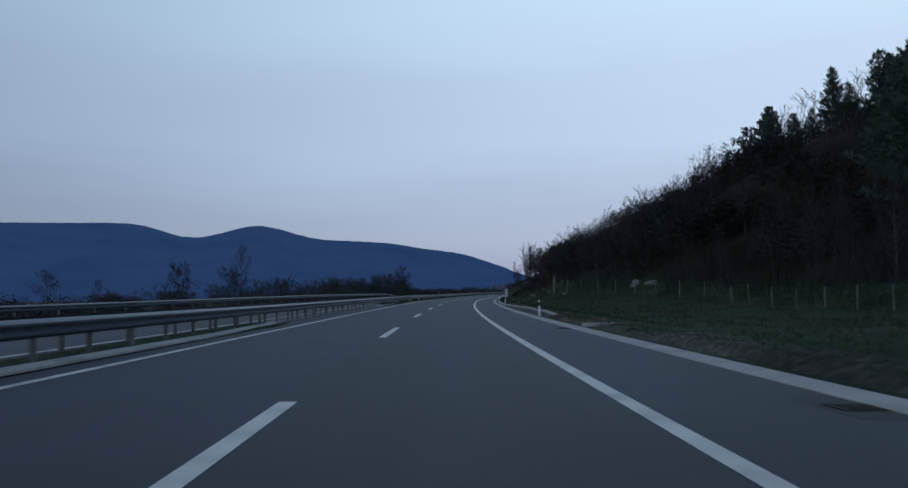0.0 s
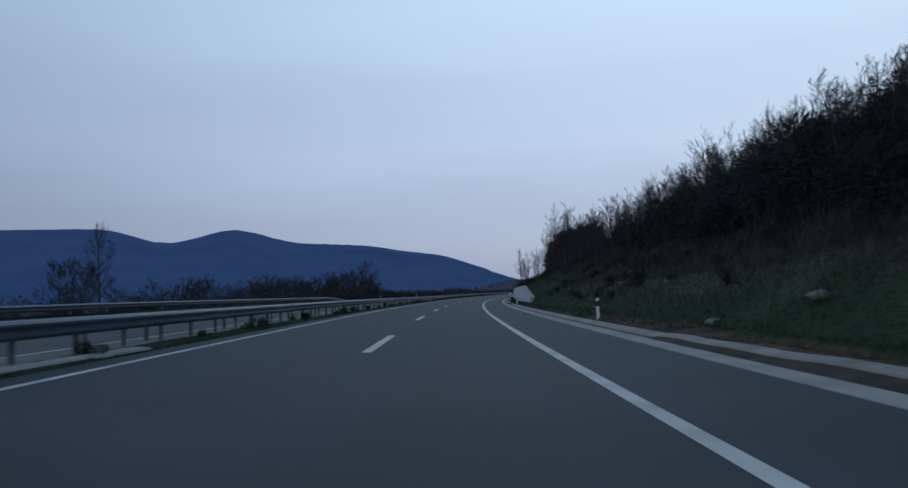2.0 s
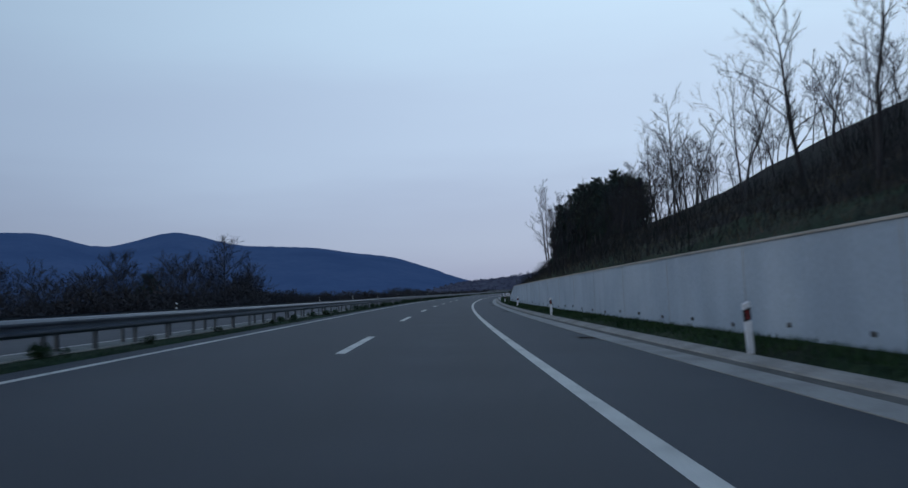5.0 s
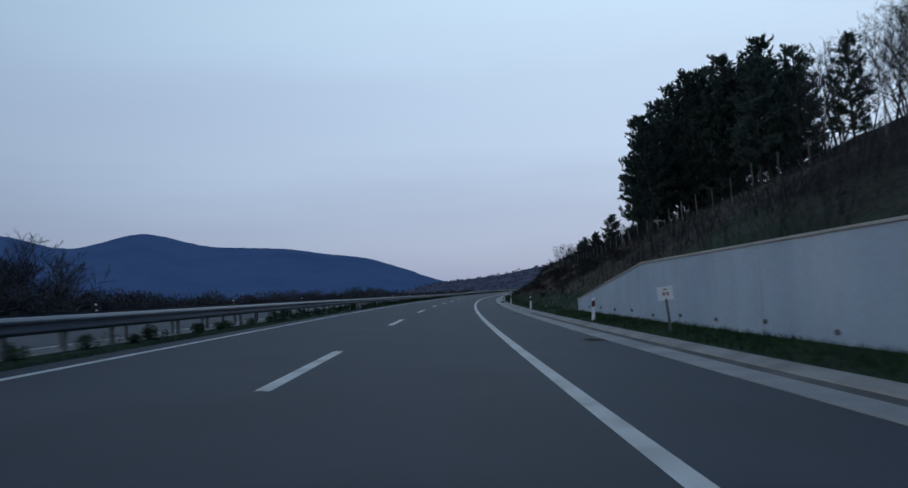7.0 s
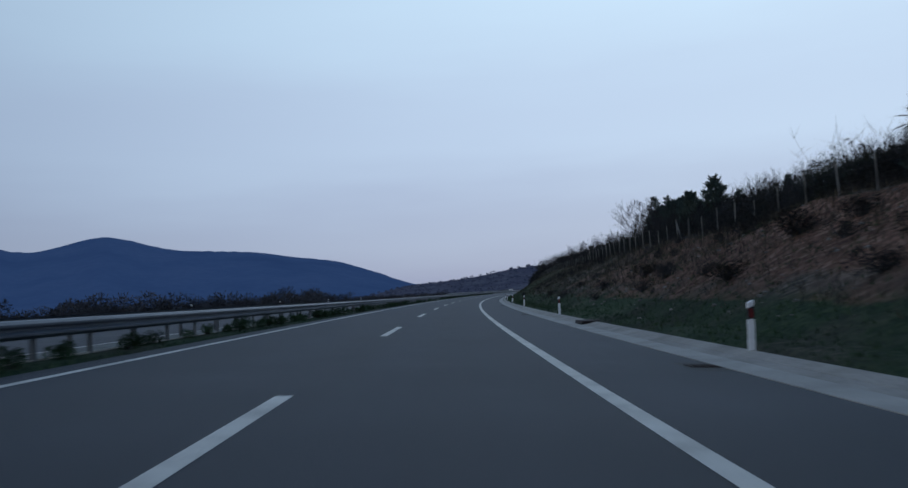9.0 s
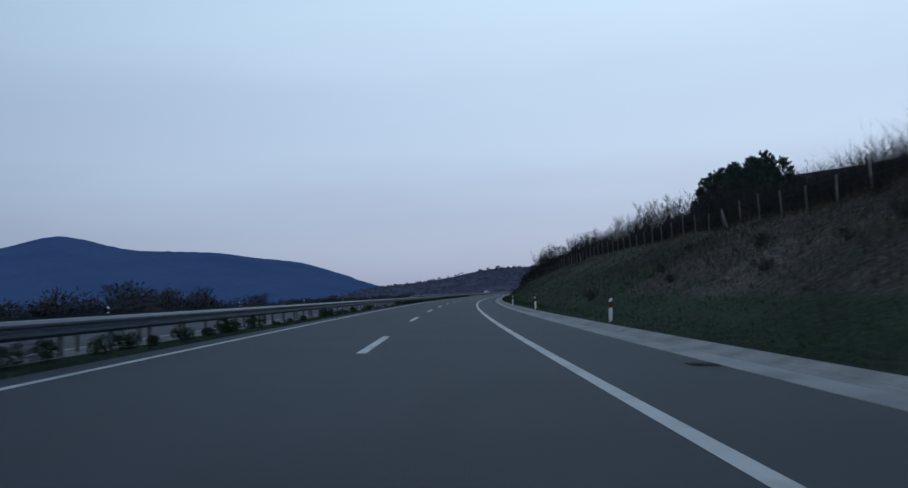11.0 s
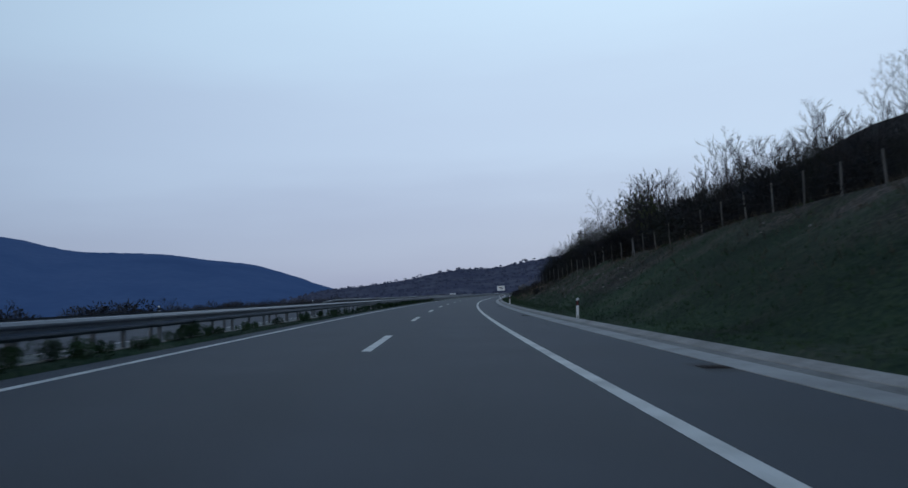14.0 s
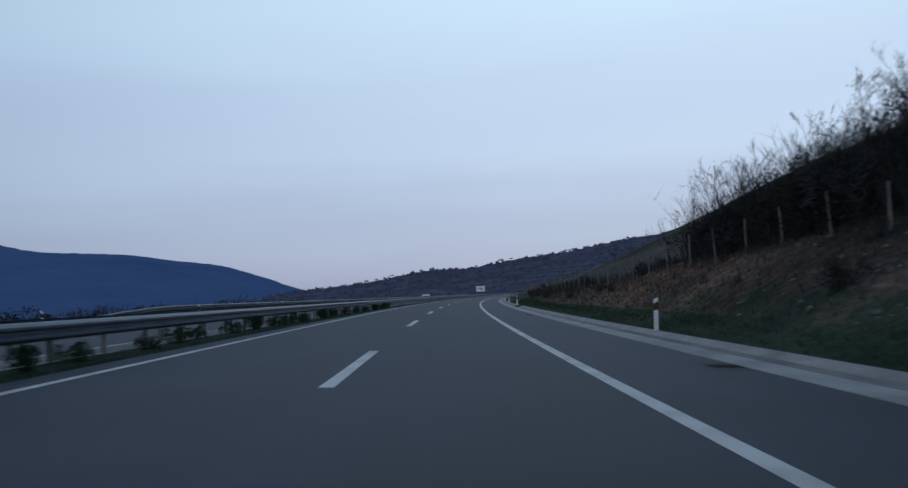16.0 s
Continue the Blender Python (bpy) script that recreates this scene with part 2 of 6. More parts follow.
_l.new(_src, _sc.inputs[0])
_l.new(_mr.outputs[0], _sc.inputs["Scale"])
_l.new(_sc.outputs[0], _b.inputs["Base Color"])


def road_wear(m):
    """Long wheel tracks and a slightly paler shoulder, by the mesh's own distance across and along the road."""
    n, l = m.node_tree.nodes, m.node_tree.links
    b = n["Principled BSDF"]
    src = b.inputs["Base Color"].links[0].from_socket
    a = n.new("ShaderNodeAttribute")
    a.attribute_name = "lane"
    sep, com, t, v, sh, mul, x = (n.new("ShaderNode" + k) for k in ("SeparateXYZ", "CombineXYZ", "TexNoise", "MapRange", "MapRange", "Math", "VectorMath"))
    l.new(a.outputs["Vector"], sep.inputs[0])
    stretch = n.new("ShaderNodeMath")
    stretch.operation = "MULTIPLY"
    stretch.inputs[1].default_value = 0.02
    l.new(sep.outputs["Y"], stretch.inputs[0])
    l.new(sep.outputs["X"], com.inputs["X"])
    l.new(stretch.outputs[0], com.inputs["Y"])
    t.inputs["Scale"].default_value, t.inputs["Detail"].default_value = 0.9, 5.0
    l.new(com.outputs[0], t.inputs["Vector"])
    v.inputs["From Min"].default_value, v.inputs["From Max"].default_value = 0.3, 0.7
    v.inputs["To Min"].default_value, v.inputs["To Max"].default_value = 0.82, 1.18
    l.new(t.outputs[0], v.inputs[0])
    sh.inputs["From Min"].default_value, sh.inputs["From Max"].default_value = 3.55, 3.75
    sh.inputs["To Min"].default_value, sh.inputs["To Max"].default_value = 1.0, 1.14
    l.new(sep.outputs["X"], sh.inputs[0])
    mul.operation = "MULTIPLY"
    l.new(v.outputs[0], mul.inputs[0])
    l.new(sh.outputs[0], mul.inputs[1])
    x.operation = "SCALE"
    l.new(src, x.inputs[0])
    l.new(mul.outputs[0], x.inputs["Scale"])
    l.new(x.outputs[0], b.inputs["Base Color"])


road_wear(ASPHALT)


def ground_material():
    """Turf, dead grass, red earth and fallen leaves with painted tree shade, laid out by the mesh's own map of soils.
    """
    m = bpy.data.materials.new("ground")
    m.use_nodes = True
    n, l = m.node_tree.nodes, m.node_tree.links
    b = n["Principled BSDF"]
    b.inputs["Roughness"].default_value, b.inputs["Specular IOR Level"].default_value = 0.95, 0.1
    geo, at, sep = n.new("ShaderNodeNewGeometry"), n.new("ShaderNodeAttribute"), n.new("ShaderNodeSeparateColor")
    at.attribute_name = "soils"
    l.new(at.outputs["Color"], sep.inputs[0])

    def noisy(scale, detail=6.0):
        t = n.new("ShaderNodeTexNoise")
        t.inputs["Scale"].default_value, t.inputs["Detail"].default_value = scale, detail
        l.new(geo.outputs["Position"], t.inputs["Vector"])
        return t.outputs[0]

    def ramp(fac, *cols):
        r = n.new("ShaderNodeValToRGB")
        for i, c in enumerate(cols):
            e = r.color_ramp.elements[i] if i < 2 else r.color_ramp.elements.new(0.5)
            e.position, e.color = 0.32 + 0.36 * i / (len(cols) - 1), (*c, 1)
        l.new(fac, r.inputs[0])
        return r.outputs[0]

    def mix(amount, edge, a, c):
        """c over a where the map, broken up by noise, passes one half."""
        s = n.new("ShaderNodeMath")
        s.operation = "ADD"
        l.new(amount, s.inputs[0])
        l.new(edge, s.inputs[1])
        v = n.new("ShaderNodeMapRange")
        v.inputs["From Min"].default_value, v.inputs["From Max"].default_value = 0.80, 1.15
        l.new(s.outputs[0], v.inputs[0])
        x = n.new("ShaderNodeMix")
        x.data_type = "RGBA"
        l.new(v.outputs[0], x.inputs["Factor"])
        l.new(a, x.inputs[6])
        l.new(c, x.inputs[7])
        return x.outputs[2]

    fine, mid = noisy(7.0, 8.0), noisy(0.28, 9.0)
    turf = ramp(fine, (0.008, 0.020, 0.011), (0.018, 0.036, 0.017), (0.037, 0.055, 0.025))
    dead = ramp(noisy(5.0, 8.0), (0.026, 0.024, 0.021), (0.056, 0.049, 0.040), (0.118, 0.100, 0.078))
    earth = ramp(noisy(3.0, 8.0), (0.046, 0.027, 0.020), (0.118, 0.062, 0.043), (0.205, 0.138, 0.102))
    # near-black leaf floor; also carries the shade under the trees as colour
    litter_and_shade = ramp(noisy(4.0, 8.0), (0.014, 0.013, 0.012), (0.027, 0.024, 0.020))
    c = mix(sep.outputs["Green"], mid, turf, dead)
    c = mix(sep.outputs["Red"], noisy(0.4, 9.0), c, earth)
    c = mix(sep.outputs["Blue"], mid, c, litter_and_shade)
    patch, x = n.new("ShaderNodeMapRange"), n.new("ShaderNodeVectorMath")
    patch.inputs["From Min"].default_value, patch.inputs["From Max"].default_value = 0.33, 0.67
    patch.inputs["To Min"].default_value, patch.inputs["To Max"].default_value = 0.55, 1.5
    l.new(noisy(0.16, 5.0), patch.inputs[0])
    x.operation = "SCALE"
    l.new(c, x.inputs[0])
    l.new(patch.outputs[0], x.inputs["Scale"])
    l.new(x.outputs[0], b.inputs["Base Color"])
    k = n.new("ShaderNodeBump")
    k.inputs["Strength"].default_value, k.inputs["Distance"].default_value = 0.9, 0.09
    l.new(fine, k.inputs["Height"])
    l.new(k.outputs[0], b.inputs["Normal"])
    return m


GROUND = ground_material()

# ---- the road's line ----
SG = np.arange(-160.0, 1300.0, 1.0)
TH = np.cumsum(np.interp(SG, KNOT, BEND) * np.where(SG > 1040, 0.0, 1.0))
TH -= np.interp(0, SG, TH)
CX, CY = np.cumsum(np.sin(TH)), np.cumsum(np.cos(TH))
CX, CY = CX - np.interp(0, SG, CX), CY - np.interp(0, SG, CY)
FL = np.interp(SG, KNOT, FALL)
CZ = np.convolve(np.pad(np.interp(SG, KNOT, RISE), 33, mode="edge"), np.ones(67) / 67, "valid")


T_CX, T_CY, T_CZ, T_TH, T_FL = (a.tolist() for a in (CX, CY, CZ, TH, np.sin(np.radians(FL))))


def along(table, s):
    """A table of the road's line, read at s."""
    k = min(max(float(s) + 160.0, 0.0), len(table) - 1.001)
    i = int(k)
    return table[i] + (table[i + 1] - table[i]) * (k - i)


def heading(s):
    return along(T_TH, s)


def level(s, o):
    """Height of the carriageway's plane at s along the road and o across it (to the right of the lane line)."""
    return along(T_CZ, s) - o * along(T_FL, s)


def spot(s, o):
    """Plan position of s, o; past both ends the road goes on straight."""
    t = along(T_TH, s)
    over = s - SG[-1] if s > SG[-1] else s - SG[0] if s < SG[0] else 0.0
    sn, cs = math.sin(t), math.cos(t)
    return along(T_CX, s) + over * sn + o * cs, along(T_CY, s) + over * cs - o * sn


def at(s, o, dz=0.0):
    """World point dz above the carriageway's plane."""
    x, y = spot(s, o)
    return Vector((float(x), float(y), float(level(s, o) + dz)))


def stand(s, o, z=None, turn=0.0, scale=1.0):
    """Pose for a thing that stands upright on the ground and faces along the road."""
    x, y = spot(s, o)
    z = ground(s, o) if z is None else z
    return Matrix.Translation((float(x), float(y), float(z))) @ Matrix.Rotation(-float(heading(s)) + turn, 4, "Z") @ Matrix.Scale(scale, 4)


KERB = 6.75          # outer edge of the gutter
OPP_IN, OPP_OUT = -5.75, -16.6   # the other carriageway


def opp_level(s, o):
    return level(s, o) - 0.04 - 0.012 * (OPP_IN - o) * min(max((OPP_IN - o) / 0.5, 0.0), 1.0)


FENCE_S = [-60, 20, 40, 49, 58, 65, 71, 88, 150, 230, 255, 278, 291, 310, 340, 406, 440, 475, 495, 513, 524, 545, 557, 573, 640, 800]
FENCE_O = [26, 21, 19.2, 18.4, 15.0, 12.4, 10.3, 12.5, 17.5, 17.0, 16.3, 15.5, 15.1, 15.2, 15.3, 16.3, 16.2, 15.6, 14.6, 13.75, 13.0, 11.8, 11.0, 10.0, 10.2, 12]
FENCE_Z = [0.0, 0.1, 0.25, 0.45, 0.95, 1.15, 1.35, 2.6, 5.3, 5.6, 5.5, 4.8, 4.25, 3.9, 3.85, 4.1, 4.5, 4.4, 4.0, 3.4, 3.0, 2.4, 2.05, 1.3, 1.1, 1.4]
BACK_S = [-60, 71, 150, 291, 320, 400, 435, 458, 500, 520, 573, 600, 640, 800]
BACK_SLOPE = [0.50, 0.50, 0.44, 0.40, 0.20, 0.18, 0.19, 0.11, 0.11, 0.24, 0.36, 0.42, 0.30, 0.14]
WALL_S0, WALL_S1 = 144.2, 267.5
T_FO, T_FZ = np.interp(SG, FENCE_S, FENCE_O).tolist(), np.interp(SG, FENCE_S, FENCE_Z).tolist()
T_BS = np.interp(SG, BACK_S, BACK_SLOPE).tolist()


def lump(x, y, size, seed=0.0):
    return noise.noise(Vector((x / size, y / size, seed)))


def rise_right(s, o):
    """Height of the bank over the gutter's edge."""
    fo, fz, bs = along(T_FO, s), along(T_FZ, s), along(T_BS, s)
    base = 0.26
    in_wall = WALL_S0 < s < WALL_S1
    foot = 8.35 if in_wall else 8.0
    if o <= foot:
        sunk = 0.17 if 18 < s < 84 else 0.0
        return max(0.0, 0.13 - sunk + 0.13 * min(1.0, (o - 6.85) / 0.4)) if o > 6.85 else 0.0
    if in_wall:
        top = wall_top(s) - 0.12
        base = top
    if o < fo:
        u = (o - foot) / max(0.5, fo - foot)
        return base + (fz - base) * (u if s > 80 else u ** 1.3)
    far = o - fo
    return fz + bs * (far if far < 60 else 60 + 25 * (1 - math.exp(-(far - 60) / 60)))


def wall_top(s):
    return float(np.interp(s, [WALL_S0, WALL_S0 + 2.5, 160.0, 253.5, WALL_S1], [0.88, 1.08, 2.12, 2.02, 0.84]))


def ground(s, o):
    """Height of the terrain."""
    if o >= 0:
        edge = float(level(s, KERB))
        if o < 5.5:
            return edge - 0.4
        z = edge + rise_right(s, o)
        if o > 9.5:
            x, y = spot(s, o)
            k = min(1.0, (o - 9.5) / 3)
            z += k * (0.35 * lump(x, y, 6.0) + 0.14 * lump(x, y, 1.7, 3) + 1.6 * lump(x, y, 28.0, 7) * min(1.0, max(0.0, (o - 22.0) / 5)) * min(1.0, abs(s - 478.0) / 40))
        return float(z)
    if o > -4.25 or (30 < s < 70 and o > OPP_IN):
        return float(level(s, o)) - 0.4
    if o > OPP_IN:
        if o < -5.02 and s > 70:
            return float(level(s, o)) - 0.05
        x, y = spot(s, o)
        return float(level(s, o)) + 0.025 + 0.03 * lump(x, y, 0.8)
    if o > OPP_OUT:
        return float(opp_level(s, o)) - 0.4
    edge = float(opp_level(s, OPP_OUT))
    d = OPP_OUT - o
    x, y = spot(s, o)
    base = edge - 0.05 - 0.28 * min(d, 7.0)
    base += (0.25 * lump(x, y, 9.0) + 0.08 * lump(x, y, 2.0)) * min(1.0, d / 3)
    if d > 60:
        f = min(1.0, (d - 60) / 300)
        base = base * (1 - f) + f * (-2.5 + 1.2 * lump(x, y, 160.0))
    return float(base)


# ---- mesh helpers ----
def link_mesh(name, verts, faces, mat, parent=None, label="", smooth=False):
    me = bpy.data.meshes.new(name)
    me.from_pydata([tuple(v) for v in verts], [], faces)
    me.materials.append(mat)
    if smooth:
        me.shade_smooth()
    me.update()
    ob = new(name, me)
    if parent:
        ob.parent = parent
    if label:
        tagged(ob, label)
    return ob


def part(name, bm, mat, parent, label=""):
    me = bpy.data.meshes.new(name)
    bm.to_mesh(me)
    bm.free()
    me.materials.append(mat)
    ob = new(name, me)
    ob.parent = parent
    if label:
        tagged(ob, label)
    return ob


def share(name, me, parent, m):
    """One more piece on an existing mesh."""
    ob = new(name, me)
    ob.parent = parent
    ob.matrix_basis = m
    return ob


def empty(name, m=None):
    ob = new(name)
    if m is not None:
        ob.matrix_basis = m
    return ob


def box(bm, m, size, bevel=0.0):
    r = bmesh.ops.create_cube(bm, size=1.0, matrix=m @ Matrix.Diagonal((*size, 1)))
    if bevel:
        es = {e for v in r["verts"] for e in v.link_edges}
        bmesh.ops.bevel(bm, geom=list(es), offset=bevel, segments=2, affect="EDGES", profile=0.6)


def ribbon(name, s_list, section, mat, parent=None, label="", z_of=level, close=False):
    """Sweeps a section of (o, dz) along the road."""
    vs, fs, k = [], [], len(section)
    for s in s_list:
        for o, dz in section:
            x, y = spot(s, o)
            vs.append((float(x), float(y), float(z_of(s, o) + dz)))
    for i in range(len(s_list) - 1):
        for j in range(k if close else k - 1):
            a, b = i * k + j, i * k + (j + 1) % k
            fs.append((a, b, b + k, a + k))
    if close:
        fs.append(tuple(range(k))[::-1])
        fs.append(tuple(range((len(s_list) - 1) * k, len(s_list) * k)))
    return link_mesh(name, vs, fs, mat, parent, label)


def tube(vs, fs, pts, radii, sides=4):
    """Adds a tapered tube along pts to vs and fs; a last radius of 0 closes to a point."""
    start = len(vs)
    n = len(pts)
    for i, (p, r) in enumerate(zip(pts, radii)):
        d = (pts[min(i + 1, n - 1)] - pts[max(i - 1, 0)]).normalized()
        a = d.orthogonal().normalized()
        b = d.cross(a)
        if r <= 0 and i == n - 1:
            vs.append(tuple(p))
        else:
            for k in range(sides):
                t = 2 * math.pi * k / sides
                vs.append(tuple(p + (a * math.cos(t) + b * math.sin(t)) * r))
    for i in range(n - 1):
        last = radii[i + 1] <= 0 and i + 1 == n - 1
        for k in range(sides):
            a, b = start + i * sides + k, start + i * sides + (k + 1) % sides
            if last:
                fs.append((a, b, start + (i + 1) * sides))
            else:
                fs.append((a, b, b + sides, a + sides))


def steps(a, b, d):
    n = max(1, round((b - a) / d))
    return [a + (b - a) * i / n for i in range(n + 1)]


# ---- ground, one sheet ----
def build_ground():
    s_list = [-3500, -2000, -1000, -500, -300, -160] + [-160 + 2.5 * i for i in range(1, 345)] + [702.5 + 10 * i for i in range(1, 60)] + [1400, 1700, 2200, 3000, 4500]
    o_list = [-4600, -3800, -3000, -2200, -1500, -1000, -600, -400, -280, -200, -150, -110, -85, -70, -60, -50, -42, -36, -31, -27, -24, -21.5, -19.5, -18, -16.9, -16.2,
              -6.2, -5.7, -5.3, -5.03, -5.01, -4.7, -4.4, -4.15, -3.9, 5.2, 6.2, 6.7, 6.8, 7.1, 7.5, 8.0, 8.3, 8.4, 8.8] + [9.2 + 0.5 * i for i in range(28)] + [23.5 + 1.5 * i for i in range(24)] + [60, 64, 70, 78, 88, 100, 120, 150, 200, 300, 450, 700, 1100, 1500]
    vs, fs, col = [], [], []
    for s in s_list:
        for o in o_list:
            z = ground(min(max(s, -160.0), 1290.0), o)
            x, y = spot(s, o)
            vs.append((float(x), float(y), z))
            red = max(0.0, min(1.0, 1.0 - abs(s - 325) / 62)) * (1.0 if 9 < o < 15.5 else 0.0) * (0.55 + 0.40 * (o > 10.5))
            red = max(red, max(0.0, min(1.0, 1.0 - abs(s - 580) / 62)) * (0.95 if 8.3 < o < 11.5 else 0.0))
            red = max(red, 0.55 if (25 < s < 100 and 6.8 < o < 8.2) else 0.0)
            dry = 0.30
            if o > 9.5:
                dry = 0.24 if s < 76 else 0.42 if s < 260 else 0.70 if s < 400 else (0.28 + 0.24 * min(1, max(0, (o - 11.0) / 3))) if s < 500 else 0.50 if s < 540 else 0.64
            if 6.7 < o < 7.6 and s < 150:
                dry = 0.62
            if o < -16:
                dry = 0.62
            fo = float(np.interp(s, FENCE_S, FENCE_O))
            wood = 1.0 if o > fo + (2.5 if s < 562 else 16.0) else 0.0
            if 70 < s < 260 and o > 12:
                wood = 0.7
            # here the dark floor colour paints the trees' shade down onto the bank
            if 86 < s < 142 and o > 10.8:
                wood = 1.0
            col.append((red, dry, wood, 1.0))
    k = len(o_list)
    for i in range(len(s_list) - 1):
        for j in range(k - 1):
            a = i * k + j
            fs.append((a, a + 1, a + k + 1, a + k))
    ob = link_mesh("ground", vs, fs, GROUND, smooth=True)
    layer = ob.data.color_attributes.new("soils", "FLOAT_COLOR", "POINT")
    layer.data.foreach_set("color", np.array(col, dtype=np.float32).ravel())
    tagged(ob, "grassy roadside bank and valley floor with patches of red earth", "ground", kind="structure")


build_ground()

# ---- carriageways ----
S0, S1 = -120.0, 1040.0
LINE = steps(S0, S1, 4.0)
road = ribbon("road", LINE, [(-4.2, 0.0), (-3.6, 0.0), (0.0, 0.0), (3.5, 0.0), (5.9, 0.0)], ASPHALT)
lane = road.data.attributes.new("lane", "FLOAT_VECTOR", "POINT")
lane.data.foreach_set("vector", np.array([(o, s, 0.0) for s in LINE for o in (-4.2, -3.6, 0.0, 3.5, 5.9)], dtype=np.float32).ravel())
tagged(road, "dark grey asphalt motorway carriageway with white markings", "road", kind="structure")
opp_road = ribbon("opposite_road", LINE, [(OPP_OUT, 0.0), (-11.0, 0.0), (OPP_IN, 0.0)], ASPHALT_OLD, z_of=opp_level)
tagged(opp_road, "paler worn asphalt carriageway beyond the median barrier", "road", kind="structure")

LW = 0.10
ribbon("edge_line", LINE, [(3.5 - LW, 0.004), (3.5 + LW, 0.004)], PAINT, road)
ribbon("edge_line", LINE, [(-3.59 - 0.075, 0.004), (-3.59 + 0.075, 0.004)], PAINT, road)
ribbon("edge_line", LINE, [(-6.5, 0.004), (-6.35, 0.004)], PAINT, opp_road, z_of=opp_level)
ribbon("edge_line", LINE, [(-14.1, 0.004), (-13.9, 0.004)], PAINT, opp_road, z_of=opp_level)


def build_dashes():
    PITCH, LONG = 19.8, 6.6
    vs = [(-0.095, 0, 0), (0.095, 0, 0), (0.095, LONG, 0), (-0.095, LONG, 0)]
    me = None
    for k in range(-4, 50):
        s = PITCH * k
        a, b = at(s, 0, 0.004), at(s + LONG, 0, 0.004)
        q = (b - a).to_track_quat("Y", "Z")
        lean = Matrix.Rotation(radians(float(np.interp(s, SG, FL))), 4, "Y")
        m = Matrix.Translation(a) @ q.to_matrix().to_4x4() @ lean
        if me is None:
            ob = link_mesh("lane_dash", vs, [(0, 1, 2, 3)], PAINT, road)
            me = ob.data
            ob.matrix_basis = m
        else:
            share("lane_dash", me, road, m)


build_dashes()

# gutter: a smooth concrete strip at the asphalt, then a rougher raised one
gutter = tagged(empty("gutter"), "pale concrete drainage gutter along the road shoulder", "gutter", kind="structure")
ribbon("kerb_strip", LINE, [(5.88, -0.06), (5.88, 0.012), (6.38, 0.036), (6.42, 0.0)], CONCRETE, gutter, "smooth pale concrete strip")
ribbon("channel_bed", steps(84.0, 276.0, 4.0), [(6.39, 0.028), (6.62, 0.05)], CHANNEL, gutter, "dark brownish channel bed")
ribbon("channel_bed", steps(276.0, 412.0, 4.0), [(6.39, 0.032), (6.62, 0.07)], GUTTER, gutter, "stained concrete channel bed")
ribbon("channel_bed", steps(412.0, S1, 4.0), [(6.39, 0.030), (6.62, 0.06)], BED, gutter, "dark stained channel bed")
ribbon("channel_strip", steps(84.0, S1, 4.0), [(6.60, 0.03), (6.63, 0.075), (6.86, 0.145), (6.93, 0.15), (6.95, 0.02)], GUTTER, gutter, "rough stained concrete strip")

# ---- distance ----
def ridge(name, azimuths, elevations, eye, dist, depth, mat, label, seed, wob):
    """A long ridge round the eye: crest heights by azimuth, with spurs running down its face."""
    az = np.linspace(azimuths[0], azimuths[-1], 260)
    el = np.interp(az, azimuths, elevations)
    el = np.convolve(np.pad(el, 3, mode="edge"), np.ones(7) / 7, "valid")
    vs, fs, rows = [], [], 14
    for i, (a, e) in enumerate(zip(az, el)):
        crest = dist * math.tan(radians(e)) + wob * noise.noise(Vector((a * 4.0, seed, 0))) * 0.5 + wob * 0.35 * noise.noise(Vector((a * 16.0, seed, 4)))
        for j in range(rows):
            u = j / (rows - 1)
            spur = noise.noise(Vector((a * 0.45, u * 0.8, seed))) * (1 - u) * u * 4
            d = dist - depth * (1 - u) ** 1.1 + spur * depth * 0.13
            z = crest * (u ** 0.85) + spur * crest * 0.07 - 12 * (1 - u)
            vs.append((eye[0] + d * math.sin(radians(a)), eye[1] + d * math.cos(radians(a)), eye[2] + z))
        vs.append((eye[0] + (dist + depth * 0.5) * math.sin(radians(a)), eye[1] + (dist + depth * 0.5) * math.cos(radians(a)), eye[2] - 20))
    k = rows + 1
    for i in range(len(az) - 1):
        for j in range(k - 1):
            a = i * k + j
            fs.append((a, a + k, a + k + 1, a + 1))
    return tagged(link_mesh(name, vs, fs, mat, smooth=True), label, "mountain", kind="structure")


EYE0 = (1.5, -2.0, 1.1)
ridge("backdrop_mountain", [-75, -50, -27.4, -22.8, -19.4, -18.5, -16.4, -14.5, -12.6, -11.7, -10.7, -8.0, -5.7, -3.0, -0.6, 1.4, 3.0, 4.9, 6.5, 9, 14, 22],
      [3.0, 4.2, 4.75, 4.85, 4.85, 4.49, 3.8, 4.22, 4.79, 4.86, 4.52, 3.78, 3.68, 3.52, 3.00, 2.87, 2.30, 1.66, 0.88, 0.7, 0.5, 0.4], EYE0, 4400, 1500, MOUNTAIN, "forested mountain ridge across the valley, its blue haze painted in", 2.0, 7)
EYE1 = (72.0, 518.0, 2.1)
